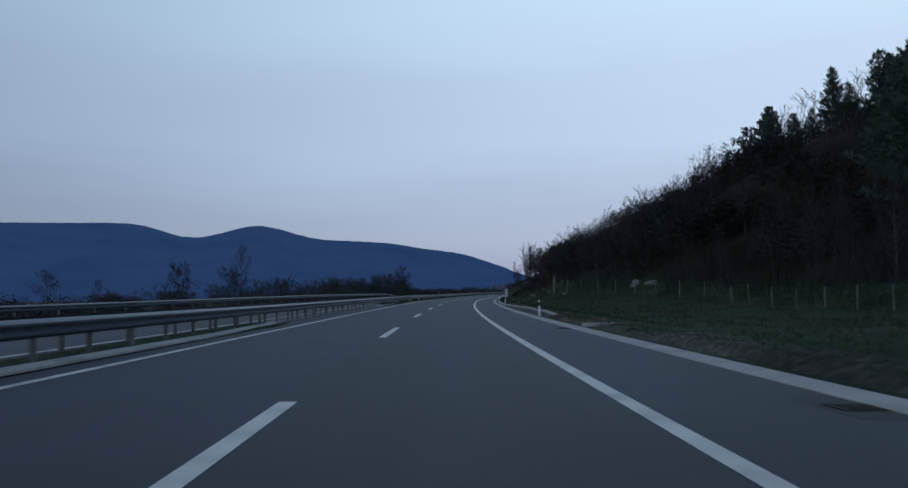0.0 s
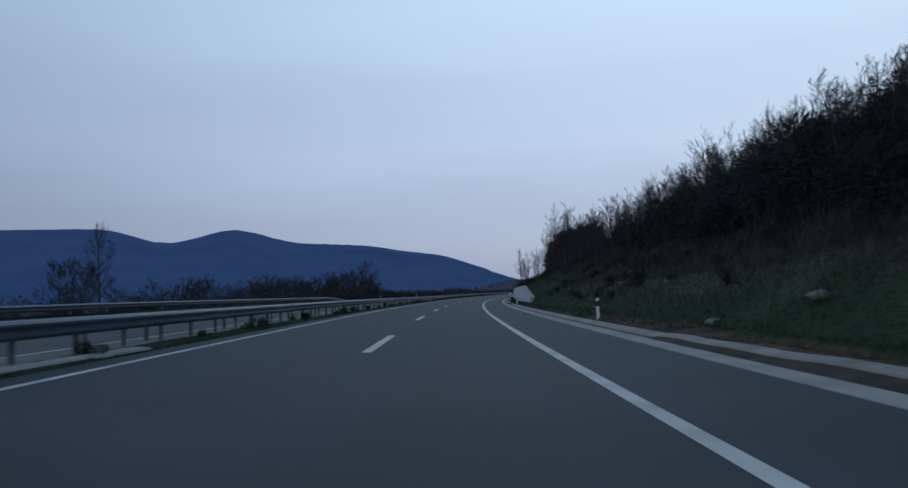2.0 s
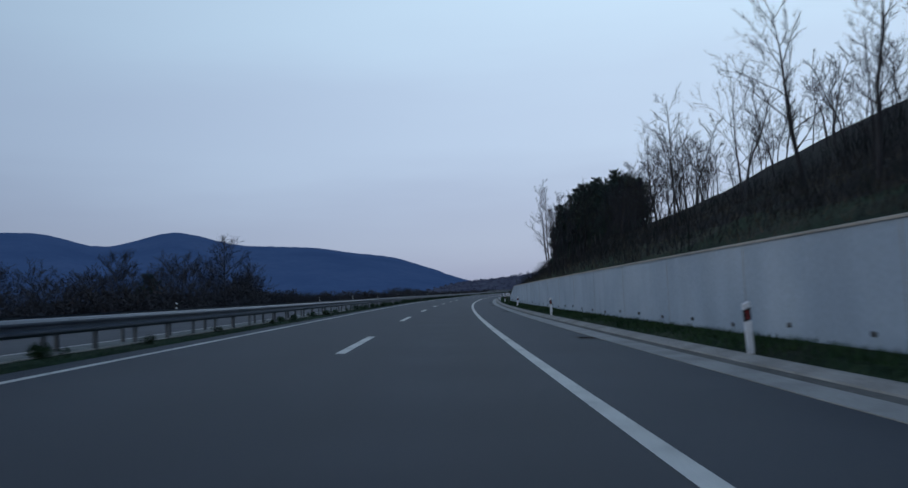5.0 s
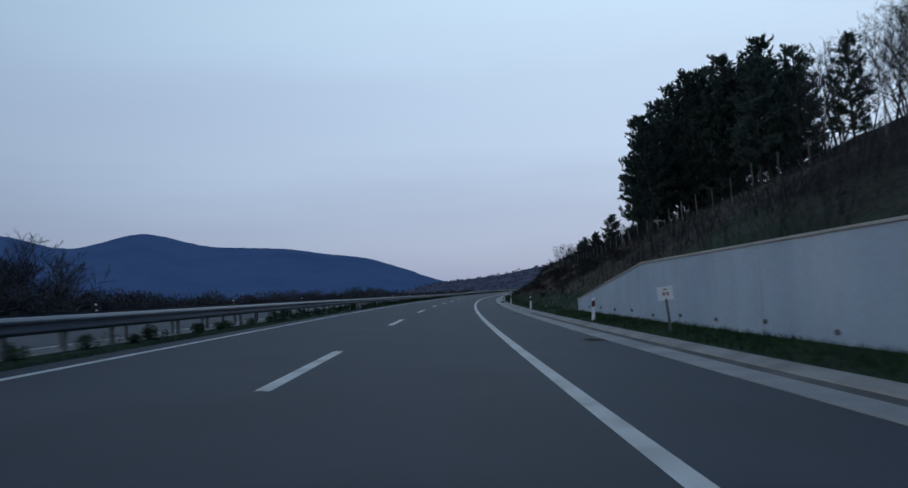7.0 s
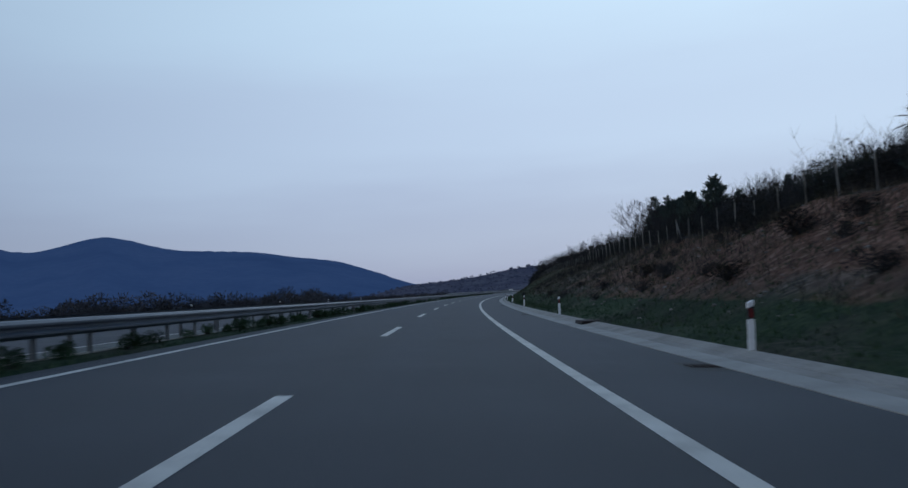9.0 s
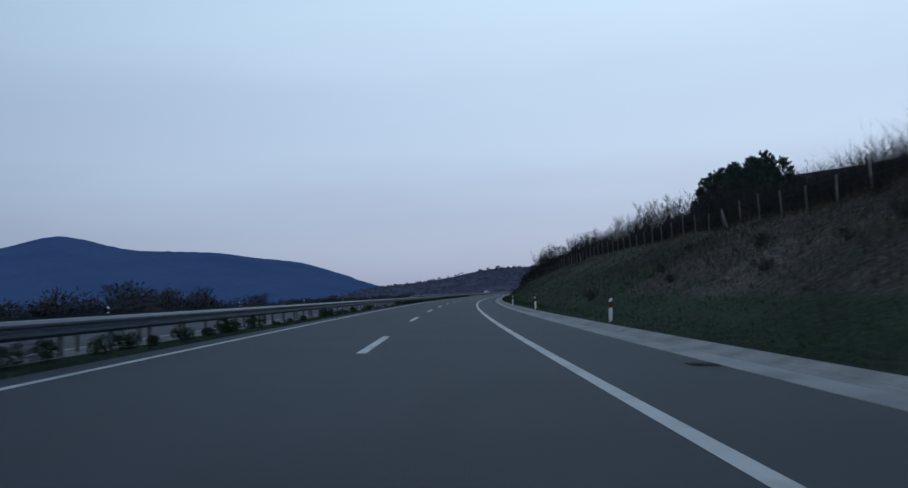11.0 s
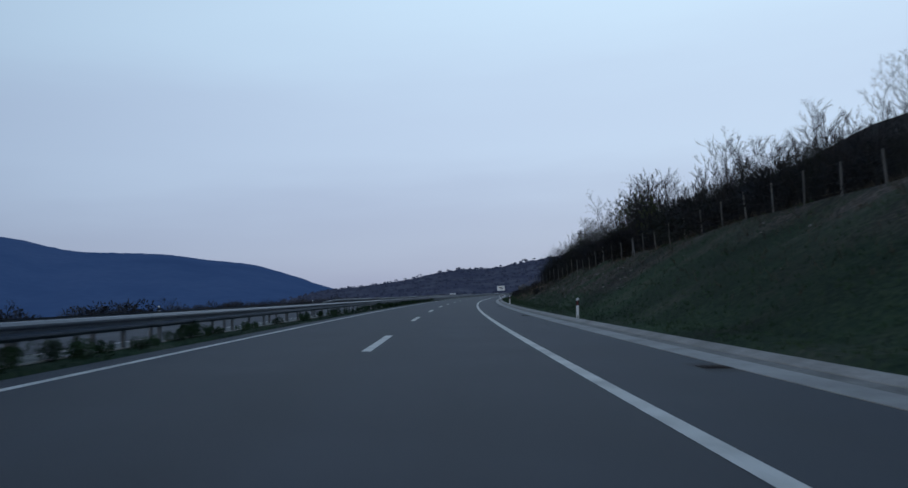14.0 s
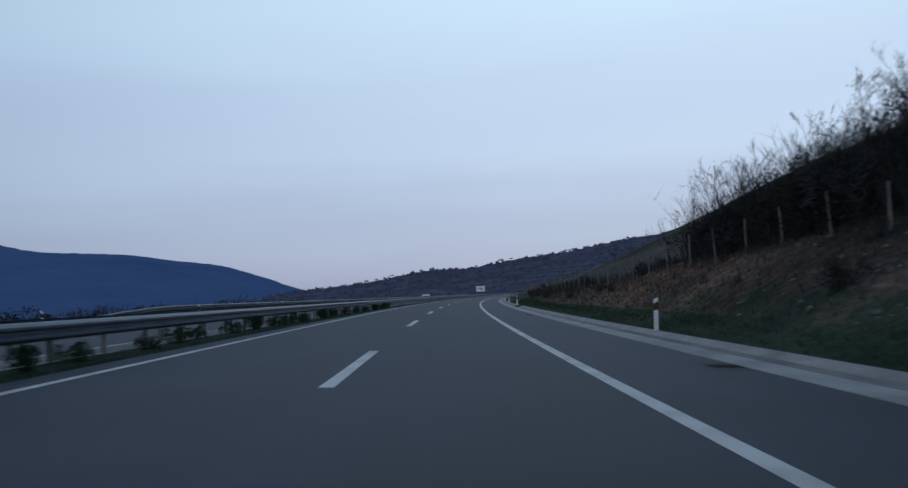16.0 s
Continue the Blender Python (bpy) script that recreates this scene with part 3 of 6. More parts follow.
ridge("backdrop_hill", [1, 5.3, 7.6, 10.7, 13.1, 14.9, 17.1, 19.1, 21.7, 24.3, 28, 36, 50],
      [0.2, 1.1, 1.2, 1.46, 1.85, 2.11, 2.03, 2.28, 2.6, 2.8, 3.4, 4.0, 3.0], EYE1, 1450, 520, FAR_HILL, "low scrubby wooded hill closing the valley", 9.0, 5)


# ---- retaining wall ----
def build_wall():
    s_list = sorted(set(steps(WALL_S0, WALL_S1, 3.0) + [WALL_S0 + 2.5, 160.0, 253.5]))
    vs, fs = [], []
    for s in s_list:
        top = wall_top(s)
        for o, dz in ((8.05, -0.4), (8.05, top - 0.05), (8.45, top - 0.05), (8.45, -0.4)):
            x, y = spot(s, o)
            vs.append((float(x), float(y), float(level(s, KERB)) + dz))
    n = len(s_list)
    for i in range(n - 1):
        for j in range(4):
            a, b = i * 4 + j, i * 4 + (j + 1) % 4
            fs.append((a, b, b + 4, a + 4))
    fs += [(3, 2, 1, 0), tuple(range((n - 1) * 4, n * 4))]
    wall = link_mesh("retaining_wall", vs, fs, WALL_MAT)
    tagged(wall, "long pale grey concrete retaining wall with weep holes", "wall", kind="structure")
    vs, fs = [], []
    for s in s_list:
        top = wall_top(s)
        for o, dz in ((8.015, top - 0.05), (8.015, top - 0.01), (8.03, top), (8.50, top), (8.52, top - 0.05)):
            x, y = spot(s, o)
            vs.append((float(x), float(y), float(level(s, KERB)) + dz))
    for i in range(n - 1):
        for j in range(5):
            a, b = i * 5 + j, i * 5 + (j + 1) % 5
            fs.append((a, b, b + 5, a + 5))
    fs += [(4, 3, 2, 1, 0), tuple(range((n - 1) * 5, n * 5))]
    link_mesh("coping", vs, fs, CONCRETE, wall, "pale stained concrete coping")
    # expansion joints between the cast bays
    for s in steps(WALL_S0 + 5.5, WALL_S1 - 6.0, 6.0):
        bm = bmesh.new()
        h = wall_top(s) - 0.07
        m = Matrix.Translation((*spot(s, 8.05), level(s, KERB))) @ Matrix.Rotation(-heading(s), 4, "Z")
        box(bm, m @ Matrix.Translation((0.0, 0.0, h / 2)), (0.010, 0.018, h))
        part("joint", bm, GUTTER, wall)
    # weep holes: short dark pipe mouths
    bm = bmesh.new()
    bmesh.ops.create_cone(bm, cap_ends=True, segments=10, radius1=0.045, radius2=0.045, depth=0.07, matrix=Matrix.Rotation(radians(90), 4, "Y"))
    me = bpy.data.meshes.new("weep_hole")
    bm.to_mesh(me)
    bm.free()
    me.materials.append(STEEL_POST)
    rnd = random.Random(5)
    for s in steps(148, 264, 2.9):
        x, y = spot(s, 8.03)
        share("weep_hole", me, wall, Matrix.Translation((float(x), float(y), float(level(s, KERB)) + 0.47 + rnd.uniform(-0.05, 0.06))) @ Matrix.Rotation(-float(heading(s)), 4, "Z"))


build_wall()


# ---- guardrails ----
def beam_section(length):
    """A W-shaped steel beam, lapped at its ends."""
    prof = [(0.0, 0.0), (0.03, 0.01), (0.078, 0.055), (0.078, 0.10), (0.01, 0.14), (0.01, 0.17), (0.078, 0.21), (0.078, 0.245), (0.045, 0.292), (0.0, 0.31)]
    back = [(x - 0.006, z) for x, z in reversed(prof)]
    ring = prof + back
    vs, fs, k = [], [], len(ring)
    for y in (-0.06, length + 0.06):
        vs += [(x + (0.003 if y < 0 else 0.0), y, z) for x, z in ring]
    for j in range(k):
        a, b = j, (j + 1) % k
        fs.append((a, b, b + k, a + k))
    fs += [tuple(range(k))[::-1], tuple(range(k, 2 * k))]
    return vs, fs


def guardrail(name, s_from, s_to, o, face, label, z_of, pitch, off, group):
    """Beams on steel posts; face is +1 where the beam faces right of the road."""
    rail = tagged(empty(name), label, "guardrail", group)
    LEN = 4.1
    vs, fs = beam_section(LEN)
    if face < 0:
        vs, fs = [(-x, y, z) for x, y, z in vs], [f[::-1] for f in fs]
    me = bpy.data.meshes.new("beam")
    me.from_pydata(vs, [], fs)
    me.materials.append(STEEL)
    top = 0.71
    for s in np.arange(s_from, s_to, LEN):
        def p(q):
            x, y = spot(q, o)
            return Vector((float(x), float(y), float(z_of(q, o)) + top - 0.31))
        a, b = p(s), p(s + LEN)
        share("beam", me, rail, Matrix.Translation(a) @ (b - a).to_track_quat("Y", "Z").to_matrix().to_4x4())
    bm = bmesh.new()
    for m, size in ((Matrix.Translation((0, 0, 0.28)), (0.006, 0.11, 0.76)), (Matrix.Translation((-0.03 * face, 0.055, 0.28)), (0.06, 0.006, 0.76)),
                    (Matrix.Translation((-0.03 * face, -0.055, 0.28)), (0.06, 0.006, 0.76)), (Matrix.Translation((0.05 * face, 0, 0.54)), (0.11, 0.09, 0.12))):
        box(bm, m, size)
    mp = bpy.data.meshes.new("post")
    bm.to_mesh(mp)
    bm.free()
    mp.materials.append(STEEL_POST)
    rnd = random.Random(11)
    for s in np.arange(s_from + off, s_to, pitch):
        oo = o - 0.11 * face
        x, y = spot(s, oo)
        share("post", mp, rail, Matrix.Translation((float(x), float(y), float(z_of(s, o)))) @ Matrix.Rotation(-float(heading(s)), 4, "Z") @ Matrix.Rotation(rnd.uniform(-0.02, 0.02), 4, "X"))
    return rail


def median_z(s, o):
    return level(s, o)


guardrail("guardrail", -60.0, 1000.0, -4.88, 1, "galvanised steel crash barrier on posts along the median", median_z, 2.15, 0.6, "median barriers")
guardrail("guardrail", -60.0, 1000.0, -5.72, -1, "galvanised steel crash barrier facing the opposite carriageway", median_z, 3.3, 1.2, "median barriers")
def sinking(s, o):
    """The outer barrier runs down into the ground where it ends."""
    return opp_level(s, o) - 0.68 * max(0.0, min(1.0, (s - 172) / 20)) ** 1.6


guardrail("guardrail", -60.0, 188.0, -17.3, 1, "galvanised steel crash barrier, its end sunk in the far verge", sinking, 4.1, 0.6, "outer barriers")


def rising(s, o):
    """The next outer barrier comes up out of the ground where it begins."""
    return opp_level(s, o) - 0.66 * max(0.0, min(1.0, (580 - s) / 16)) ** 1.4


guardrail("guardrail", 564.0, 900.0, -17.3, 1, "galvanised steel crash barrier rising from the far verge", rising, 4.1, 0.6, "outer barriers")


# ---- delineators ----
def delineator():
    thing = tagged(empty("delineator_post"), "white plastic roadside delineator with a slanted dark band and reflector", "delineator", "roadside delineators")

    def slab(z0, z1, slant, w=0.12, d=0.09, grow=0.0):
        bm = bmesh.new()
        w, d = w + grow, d + grow
        vs = [bm.verts.new((x, y, z + slant * x / w)) for z in (z0, z1) for x, y in ((-w / 2, -d / 2), (w / 2, -d / 2), (w * 0.35, d / 2), (-w * 0.35, d / 2))]
        for f in ((3, 2, 1, 0), (4, 5, 6, 7), (0, 1, 5, 4), (1, 2, 6, 5), (2, 3, 7, 6), (3, 0, 4, 7)):
            bm.faces.new([vs[i] for i in f])
        bmesh.ops.bevel(bm, geom=bm.edges[:], offset=0.006, segments=1, affect="EDGES")
        return bm
    part("shaft", slab(-0.12, 0.42, 0.0), WHITE_PLASTIC, thing)
    part("band", slab(0.42, 0.62, 0.05), BLACK_PLASTIC, thing, "black slanted band")
    part("cap", slab(0.62, 0.72, 0.05), WHITE_PLASTIC, thing)
    bm = bmesh.new()
    box(bm, Matrix.Translation((0, -0.048, 0.52)), (0.055, 0.012, 0.15), 0.004)
    part("reflector", bm, RED_REFLECTOR, thing, "dull red reflector plate")
    return thing


def place_delineators():
    first = delineator()
    rnd = random.Random(3)
    right = [(42.6, 6.5), (95.0, 7.05), (148.5, 6.95), (176.0, 6.95), (203.0, 6.95), (230.0, 7.1), (257.4, 7.1), (282.5, 7.0), (308.7, 6.92), (335.5, 6.95), (362.0, 7.0), (388.6, 7.1), (415.2, 7.05),
             (440.8, 6.9), (493.6, 6.95), (546.5, 6.9), (597.0, 6.6), (624.0, 6.9), (650.0, 6.9)]
    left = [220.0, 273.0, 299, 326, 353.4, 380, 406, 432.5, 459.3, 486, 512, 562.5, 585, 611]
    for i, (s, o) in enumerate(right + [(s, -17.05) for s in left]):
        z = float(level(s, o)) + (0.15 if s < 84 else 0.26) if o > 0 else float(opp_level(s, o)) - 0.06
        m = stand(s, o, z, 0.0 if o > 0 else math.pi) @ Matrix.Rotation(radians(rnd.uniform(-3, 4.5)), 4, "Y") @ Matrix.Rotation(radians(rnd.uniform(-2, 2)), 4, "X")
        if i == 0:
            first.matrix_basis = m
        else:
            copy_thing(first, m)


place_delineators()


# ---- signs ----
def bar(bm, x, z, w, h, y):
    box(bm, Matrix.Translation((x, y, z)), (w, 0.004, h))


def kilometre_sign(s, o):
    sign = empty("kilometre_sign", stand(s, o, float(level(s, KERB)) + 0.25, radians(3)) @ Matrix.Rotation(radians(-5), 4, "Y"))
    tagged(sign, "small white kilometre plate on a thin grey post beside the wall", "road sign")
    bm = bmesh.new()
    bmesh.ops.create_cone(bm, cap_ends=True, segments=10, radius1=0.03, radius2=0.03, depth=0.9, matrix=Matrix.Translation((0, 0.02, 0.30)))
    part("post", bm, STEEL_POST, sign)
    bm = bmesh.new()
    box(bm, Matrix.Translation((0, 0, 0.86)), (0.36, 0.012, 0.31), 0.004)
    plate = part("plate", bm, SIGN_WHITE, sign)
    bm = bmesh.new()
    bar(bm, 0.0, 0.950, 0.09, 0.025, -0.010)
    part("legend", bm, SIGN_DARK, plate, "dark unreadable line")
    bm = bmesh.new()
    for x in (-0.055, 0.055):
        bar(bm, x * 0.8, 0.85, 0.05, 0.08, -0.010)
    part("legend", bm, SIGN_RED, plate, "dull red unreadable figures")


kilometre_sign(247.3, 7.2)


def big_sign(s, o, w, h, z, rows, label):
    sign = tagged(empty("direction_sign", stand(s, o, ground(s, o))), label, "road sign", "far road signs")
    lift = float(level(s, 0)) + z - float(ground(s, o))
    for x in (-w * 0.3, w * 0.3):
        bm = bmesh.new()
        bmesh.ops.create_cone(bm, cap_ends=True, segments=10, radius1=0.07, radius2=0.07, depth=lift + h, matrix=Matrix.Translation((x, 0.08, (lift + h) / 2)))
        part("post", bm, STEEL_POST, sign)
    bm = bmesh.new()
    box(bm, Matrix.Translation((0, 0, lift + h / 2)), (w, 0.05, h), 0.015)
    panel = part("panel", bm, SIGN_WHITE, sign)
    for x, zz, ww, hh in rows:
        bm = bmesh.new()
        bar(bm, x * w, lift + zz * h, ww * w, hh * h, -0.03)
        part("legend", bm, SIGN_DARK, panel, "dark unreadable line of writing")


# ---- fence ----
def build_fence():
    fence = tagged(empty("fence"), "wire fence on pale weathered posts along the bank", "fence")
    bm = bmesh.new()
    box(bm, Matrix.Translation((0, 0, 0.40)), (0.068, 0.068, 1.50), 0.012)
    for v in bm.verts:
        if v.co.z > 1.0:
            v.co.x, v.co.y = v.co.x * 0.8, v.co.y * 0.8
    me = bpy.data.meshes.new("post")
    bm.to_mesh(me)
    bm.free()
    me.materials.append(FENCE_POST)
    bm = bmesh.new()
    box(bm, Matrix.Translation((0, 0.48, 0.45)) @ Matrix.Rotation(radians(40), 4, "X"), (0.08, 0.08, 1.5), 0.01)
    mb = bpy.data.meshes.new("brace")
    bm.to_mesh(mb)
    bm.free()
    mb.materials.append(FENCE_POST)
    rnd = random.Random(8)
    s, tops, braced = -20.0, [], [49.0, 71.0, 291.6, 345.0, 405.0, 459.4, 513.6, 573.0]
    while s < 760:
        if 80 < s < 246:
            s = 246.0
            tops.append(None)
        o = float(np.interp(s, FENCE_S, FENCE_O))
        z = ground(s, o)
        x, y = spot(s, o)
        m = Matrix.Translation((float(x), float(y), z)) @ Matrix.Rotation(-float(heading(s)) + rnd.uniform(-0.1, 0.1), 4, "Z") @ Matrix.Rotation(rnd.gauss(0, 0.022), 4, "X") @ Matrix.Rotation(rnd.gauss(0, 0.022), 4, "Y")
        share("post", me, fence, m)
        if any(abs(s - b) < 1.5 for b in braced):
            share("brace", mb, fence, m @ Matrix.Rotation(math.pi, 4, "Z"))
        tops.append(m)
        slope = abs(np.interp(s + 1, FENCE_S, FENCE_O) - o)
        s += rnd.uniform(2.62, 2.84) / math.sqrt(1 + slope * slope)
    vs, fs = [], []
    for a, b in zip(tops, tops[1:]):
        if a is None or b is None:
            continue
        for h in (0.15, 0.5, 0.85, 1.12):
            p, q = a @ Vector((0, 0, h)), b @ Vector((0, 0, h))
            mid = (p + q) / 2 - Vector((0, 0, 0.04))
            tube(vs, fs, [p, mid, q], [0.0022] * 3, 3)
    link_mesh("wire", vs, fs, WIRE, fence, "thin sagging wires")


build_fence()


def far_wood():
    """Trees of the far hill, a few metres each, joined."""
    rnd = random.Random(77)
    vs, fs = [], []
    hill = bpy.data.objects["backdrop_hill"].data
    pts = [v.co.copy() for i, v in enumerate(hill.vertices) if i % 15 != 14]
    for _ in range(2600):
        p = rnd.choice(pts) + Vector((rnd.gauss(0, 9), rnd.gauss(0, 9), -0.5))
        h = rnd.uniform(2, 4.5)
        for _ in range(7):
            a = rnd.uniform(0, 6.28)
            w = Vector((math.cos(a), math.sin(a), 0)) * h * 0.4
            q = p + Vector((rnd.gauss(0, 1.6), rnd.gauss(0, 1.6), 0))
            j = len(vs)
            vs.extend((tuple(q - w), tuple(q + w), tuple(q + w * rnd.uniform(-0.8, 0.8) + Vector((0, 0, h * rnd.uniform(0.6, 1.1))))))
            fs.append((j, j + 1, j + 2))
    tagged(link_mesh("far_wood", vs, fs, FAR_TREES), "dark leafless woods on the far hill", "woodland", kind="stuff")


far_wood()

# the gutter's outer strip swings away from the road where it begins
def outer_strip():
    vs, fs = [], []
    s_list = steps(38.0, 84.0, 1.0)
    for s in s_list:
        o = float(np.interp(s, [38, 42, 46, 62, 72, 84], [6.60, 7.42, 7.22, 7.12, 6.78, 6.60])) + 0.05 * math.sin(s * 0.55) + 0.02 * math.sin(s * 2.3)
        top = float(np.interp(s, [38, 42, 47, 60, 72, 84], [-0.10, 0.06, 0.21, 0.23, 0.205, 0.165])) + 0.012 * math.sin(s * 1.7)
        for d, dz in ((0.0, -0.16), (0.03, -0.03), (0.33, 0.0), (0.36, -0.16)):
            x, y = spot(s, o + d)
            vs.append((float(x), float(y), float(level(s, 6.75)) + top + dz))
    for i in range(len(s_list) - 1):
        for j in range(3):
            a = i * 4 + j
            fs.append((a, a + 1, a + 5, a + 4))
    bank = []
    for i, s in enumerate(s_list):
        x, y = spot(s, 6.41)
        bank += [(float(x), float(y), float(level(s, 6.41)) + 0.026), (vs[i * 4][0], vs[i * 4][1], vs[i * 4 + 1][2] - 0.035)]
    link_mesh("silt_bed", bank, [(2 * i, 2 * i + 1, 2 * i + 3, 2 * i + 2) for i in range(len(s_list) - 1)], EARTH, gutter, "brown earth washed between the strips")
    link_mesh("channel_strip", vs, fs, GUTTER, gutter, "rough concrete strip swinging away from the road")


outer_strip()


def far_strip():
    """A second outer strip that leaves the road beyond the last inlet."""
    vs, s_list = [], steps(606.0, 650.0, 2.0)
    for s in s_list:
        o = float(np.interp(s, [606, 625, 650], [6.9, 7.5, 8.6]))
        for d, dz in ((0.0, 0.0), (0.02, 0.17), (0.36, 0.20), (0.38, 0.0)):
            vs.append((*spot(s, o + d), level(s, 6.75) + dz + 0.03))
    fs = [(i * 4 + j, i * 4 + j + 1, i * 4 + j + 5, i * 4 + j + 4) for i in range(len(s_list) - 1) for j in range(3)]
    link_mesh("channel_strip", vs, fs, GUTTER, gutter, "rough concrete strip leaving the road")


far_strip()

# paved gap in the median
crossover = ribbon("median_crossing", steps(28.0, 72.0, 4.0), [(-5.78, -0.03), (-5.06, 0.012), (-4.19, 0.002)], ASPHALT_OLD)
tagged(crossover, "paved gap in the grassy median under the barrier", "pavement", kind="structure")
ribbon("gravel_strip", steps(29.0, 71.0, 2.0), [(-5.50, 0.000), (-5.40, 0.016), (-5.12, 0.022), (-5.06, 0.014)], GRIT, crossover, "pale gravel washed along the barrier's foot")
median_kerb = tagged(empty("median_kerb"), "pale concrete kerb edging the median grass", "kerb", kind="structure")
for s_a, s_b, o_a, o_b in ((-40.0, 20.0, -4.48, -4.48), (20.0, 30.0, -4.48, -4.8), (68.0, 80.0, -4.8, -4.5)):
    vs, fs = [], []
    ss = steps(s_a, s_b, 2.0)
    for s in ss:
        o = o_a + (o_b - o_a) * (s - s_a) / (s_b - s_a)
        for d, dz in ((0.17, 0.0), (0.16, 0.04), (-0.16, 0.07), (-0.17, 0.0)):
            x, y = spot(s, o + d)
            vs.append((float(x), float(y), float(level(s, o)) + dz))
    for i in range(len(ss) - 1):
        for j in range(3):
            a = i * 4 + j
            fs.append((a, a + 4, a + 5, a + 1))
    fs += [(0, 1, 2, 3), tuple(len(vs) - 4 + j for j in (3, 2, 1, 0))]
    link_mesh("kerb_run", vs, fs, CONCRETE, median_kerb)
# the other carriageway's gritty margin, a drain slot and the kerb that holds the grass
ribbon("margin_strip", steps(70.0, S1, 4.0), [(-6.34, -0.034), (-5.75, 0.012), (-5.15, 0.02), (-5.14, -0.06)], GRIT, opp_road, "gritty grey-green margin strip")
ribbon("slot_drain", steps(70.0, S1, 4.0), [(-5.15, 0.012), (-5.06, 0.012)], DARK_HOLE, opp_road, "narrow dark drain slot")
ribbon("edge_kerb", steps(72.0, S1, 4.0), [(-5.07, -0.05), (-5.065, 0.045), (-5.0, 0.05), (-4.99, -0.05)], CONCRETE, opp_road, "pale concrete edging")


def drains():
    for s in (6.1, 26.3, 58.0, 110.7, 150.0, 184.0, 219.9, 248.3, 274.8, 307.2, 340.0, 373.5, 406.5, 439.2, 471.4, 504.0, 537.2, 570.0):
        patch = ribbon("drain_patch", [s - 0.75, s - 0.5, s, s + 0.5, s + 0.75], [(5.32, 0.004), (5.84, 0.004)], TAR)
        tagged(patch, "dark tarred patch round a gutter drain in the shoulder", "drain", "shoulder drains")
        bm = bmesh.new()
        a = at(s, 5.62, 0.012)
        m = Matrix.Translation(a) @ Matrix.Rotation(-float(heading(s)), 4, "Z") @ Matrix.Rotation(radians(float(np.interp(s, SG, FL))), 4, "Y")
        for i in range(6):
            box(bm, m @ Matrix.Translation((0, -0.2 + 0.08 * i, 0)), (0.38, 0.03, 0.016))
        for x in (-0.2, 0.2):
            box(bm, m @ Matrix.Translation((x, 0, 0)), (0.03, 0.46, 0.016))
        part("grate", bm, RUST, patch, "rusted iron grate")
    for s in (161.5, 325.0, 596.0):
        inlet = tagged(empty("gutter_inlet", Matrix.Translation(at(s, 6.75, 0.05)) @ Matrix.Rotation(-float(heading(s)), 4, "Z")), "dark inlet box with a rusty cover set in the gutter", "drain", "gutter inlets")
        bm = bmesh.new()
        box(bm, Matrix.Translation((0, 0, 0.02)), (0.75, 1.5, 0.10), 0.01)
        part("mouth", bm, DARK_HOLE, inlet)
        bm = bmesh.new()
        box(bm, Matrix.Translation((0.05, 0, 0.10)), (0.8, 1.7, 0.05), 0.015)
        part("cover", bm, RUST, inlet, "rusty flat cover")
    ring = tagged(empty("manhole", stand(28.6, 7.25, float(level(28.6, 7.25)) + 0.035)), "concrete manhole ring round a dark hole in the verge", "manhole")
    bm = bmesh.new()
    for r0, r1, z0, z1 in ((0.42, 0.62, 0.09, 0.09), (0.62, 0.66, 0.09, -0.15)):
        va = [bm.verts.new((r0 * math.cos(2 * math.pi * i / 24), r0 * math.sin(2 * math.pi * i / 24), z0)) for i in range(24)]
        vb = [bm.verts.new((r1 * math.cos(2 * math.pi * i / 24), r1 * math.sin(2 * math.pi * i / 24), z1)) for i in range(24)]
        for i in range(24):
            bm.faces.new((va[i], vb[i], vb[(i + 1) % 24], va[(i + 1) % 24]))
    part("ring", bm, CONCRETE, ring)
    # a dark-coloured disc stands in for the shade down the open hole
    bm = bmesh.new()
    bmesh.ops.create_cone(bm, cap_ends=True, segments=24, radius1=0.42, radius2=0.41, depth=0.05, matrix=Matrix.Translation((0, 0, 0.04)))
    part("cover", bm, DARK_HOLE, ring, "dark disc, the hole's shade put into its colour")


drains()
big_sign(1028.0, -40.0, 5.4, 3.4, 2.8, [(-0.05, 0.62, 0.5, 0.14), (0.1, 0.38, 0.4, 0.12)], "large white road sign with dark writing far ahead")
big_sign(770.0, -18.6, 2.2, 1.0, 0.8, [(0.0, 0.5, 0.6, 0.2)], "small white road sign beyond the barrier far ahead")


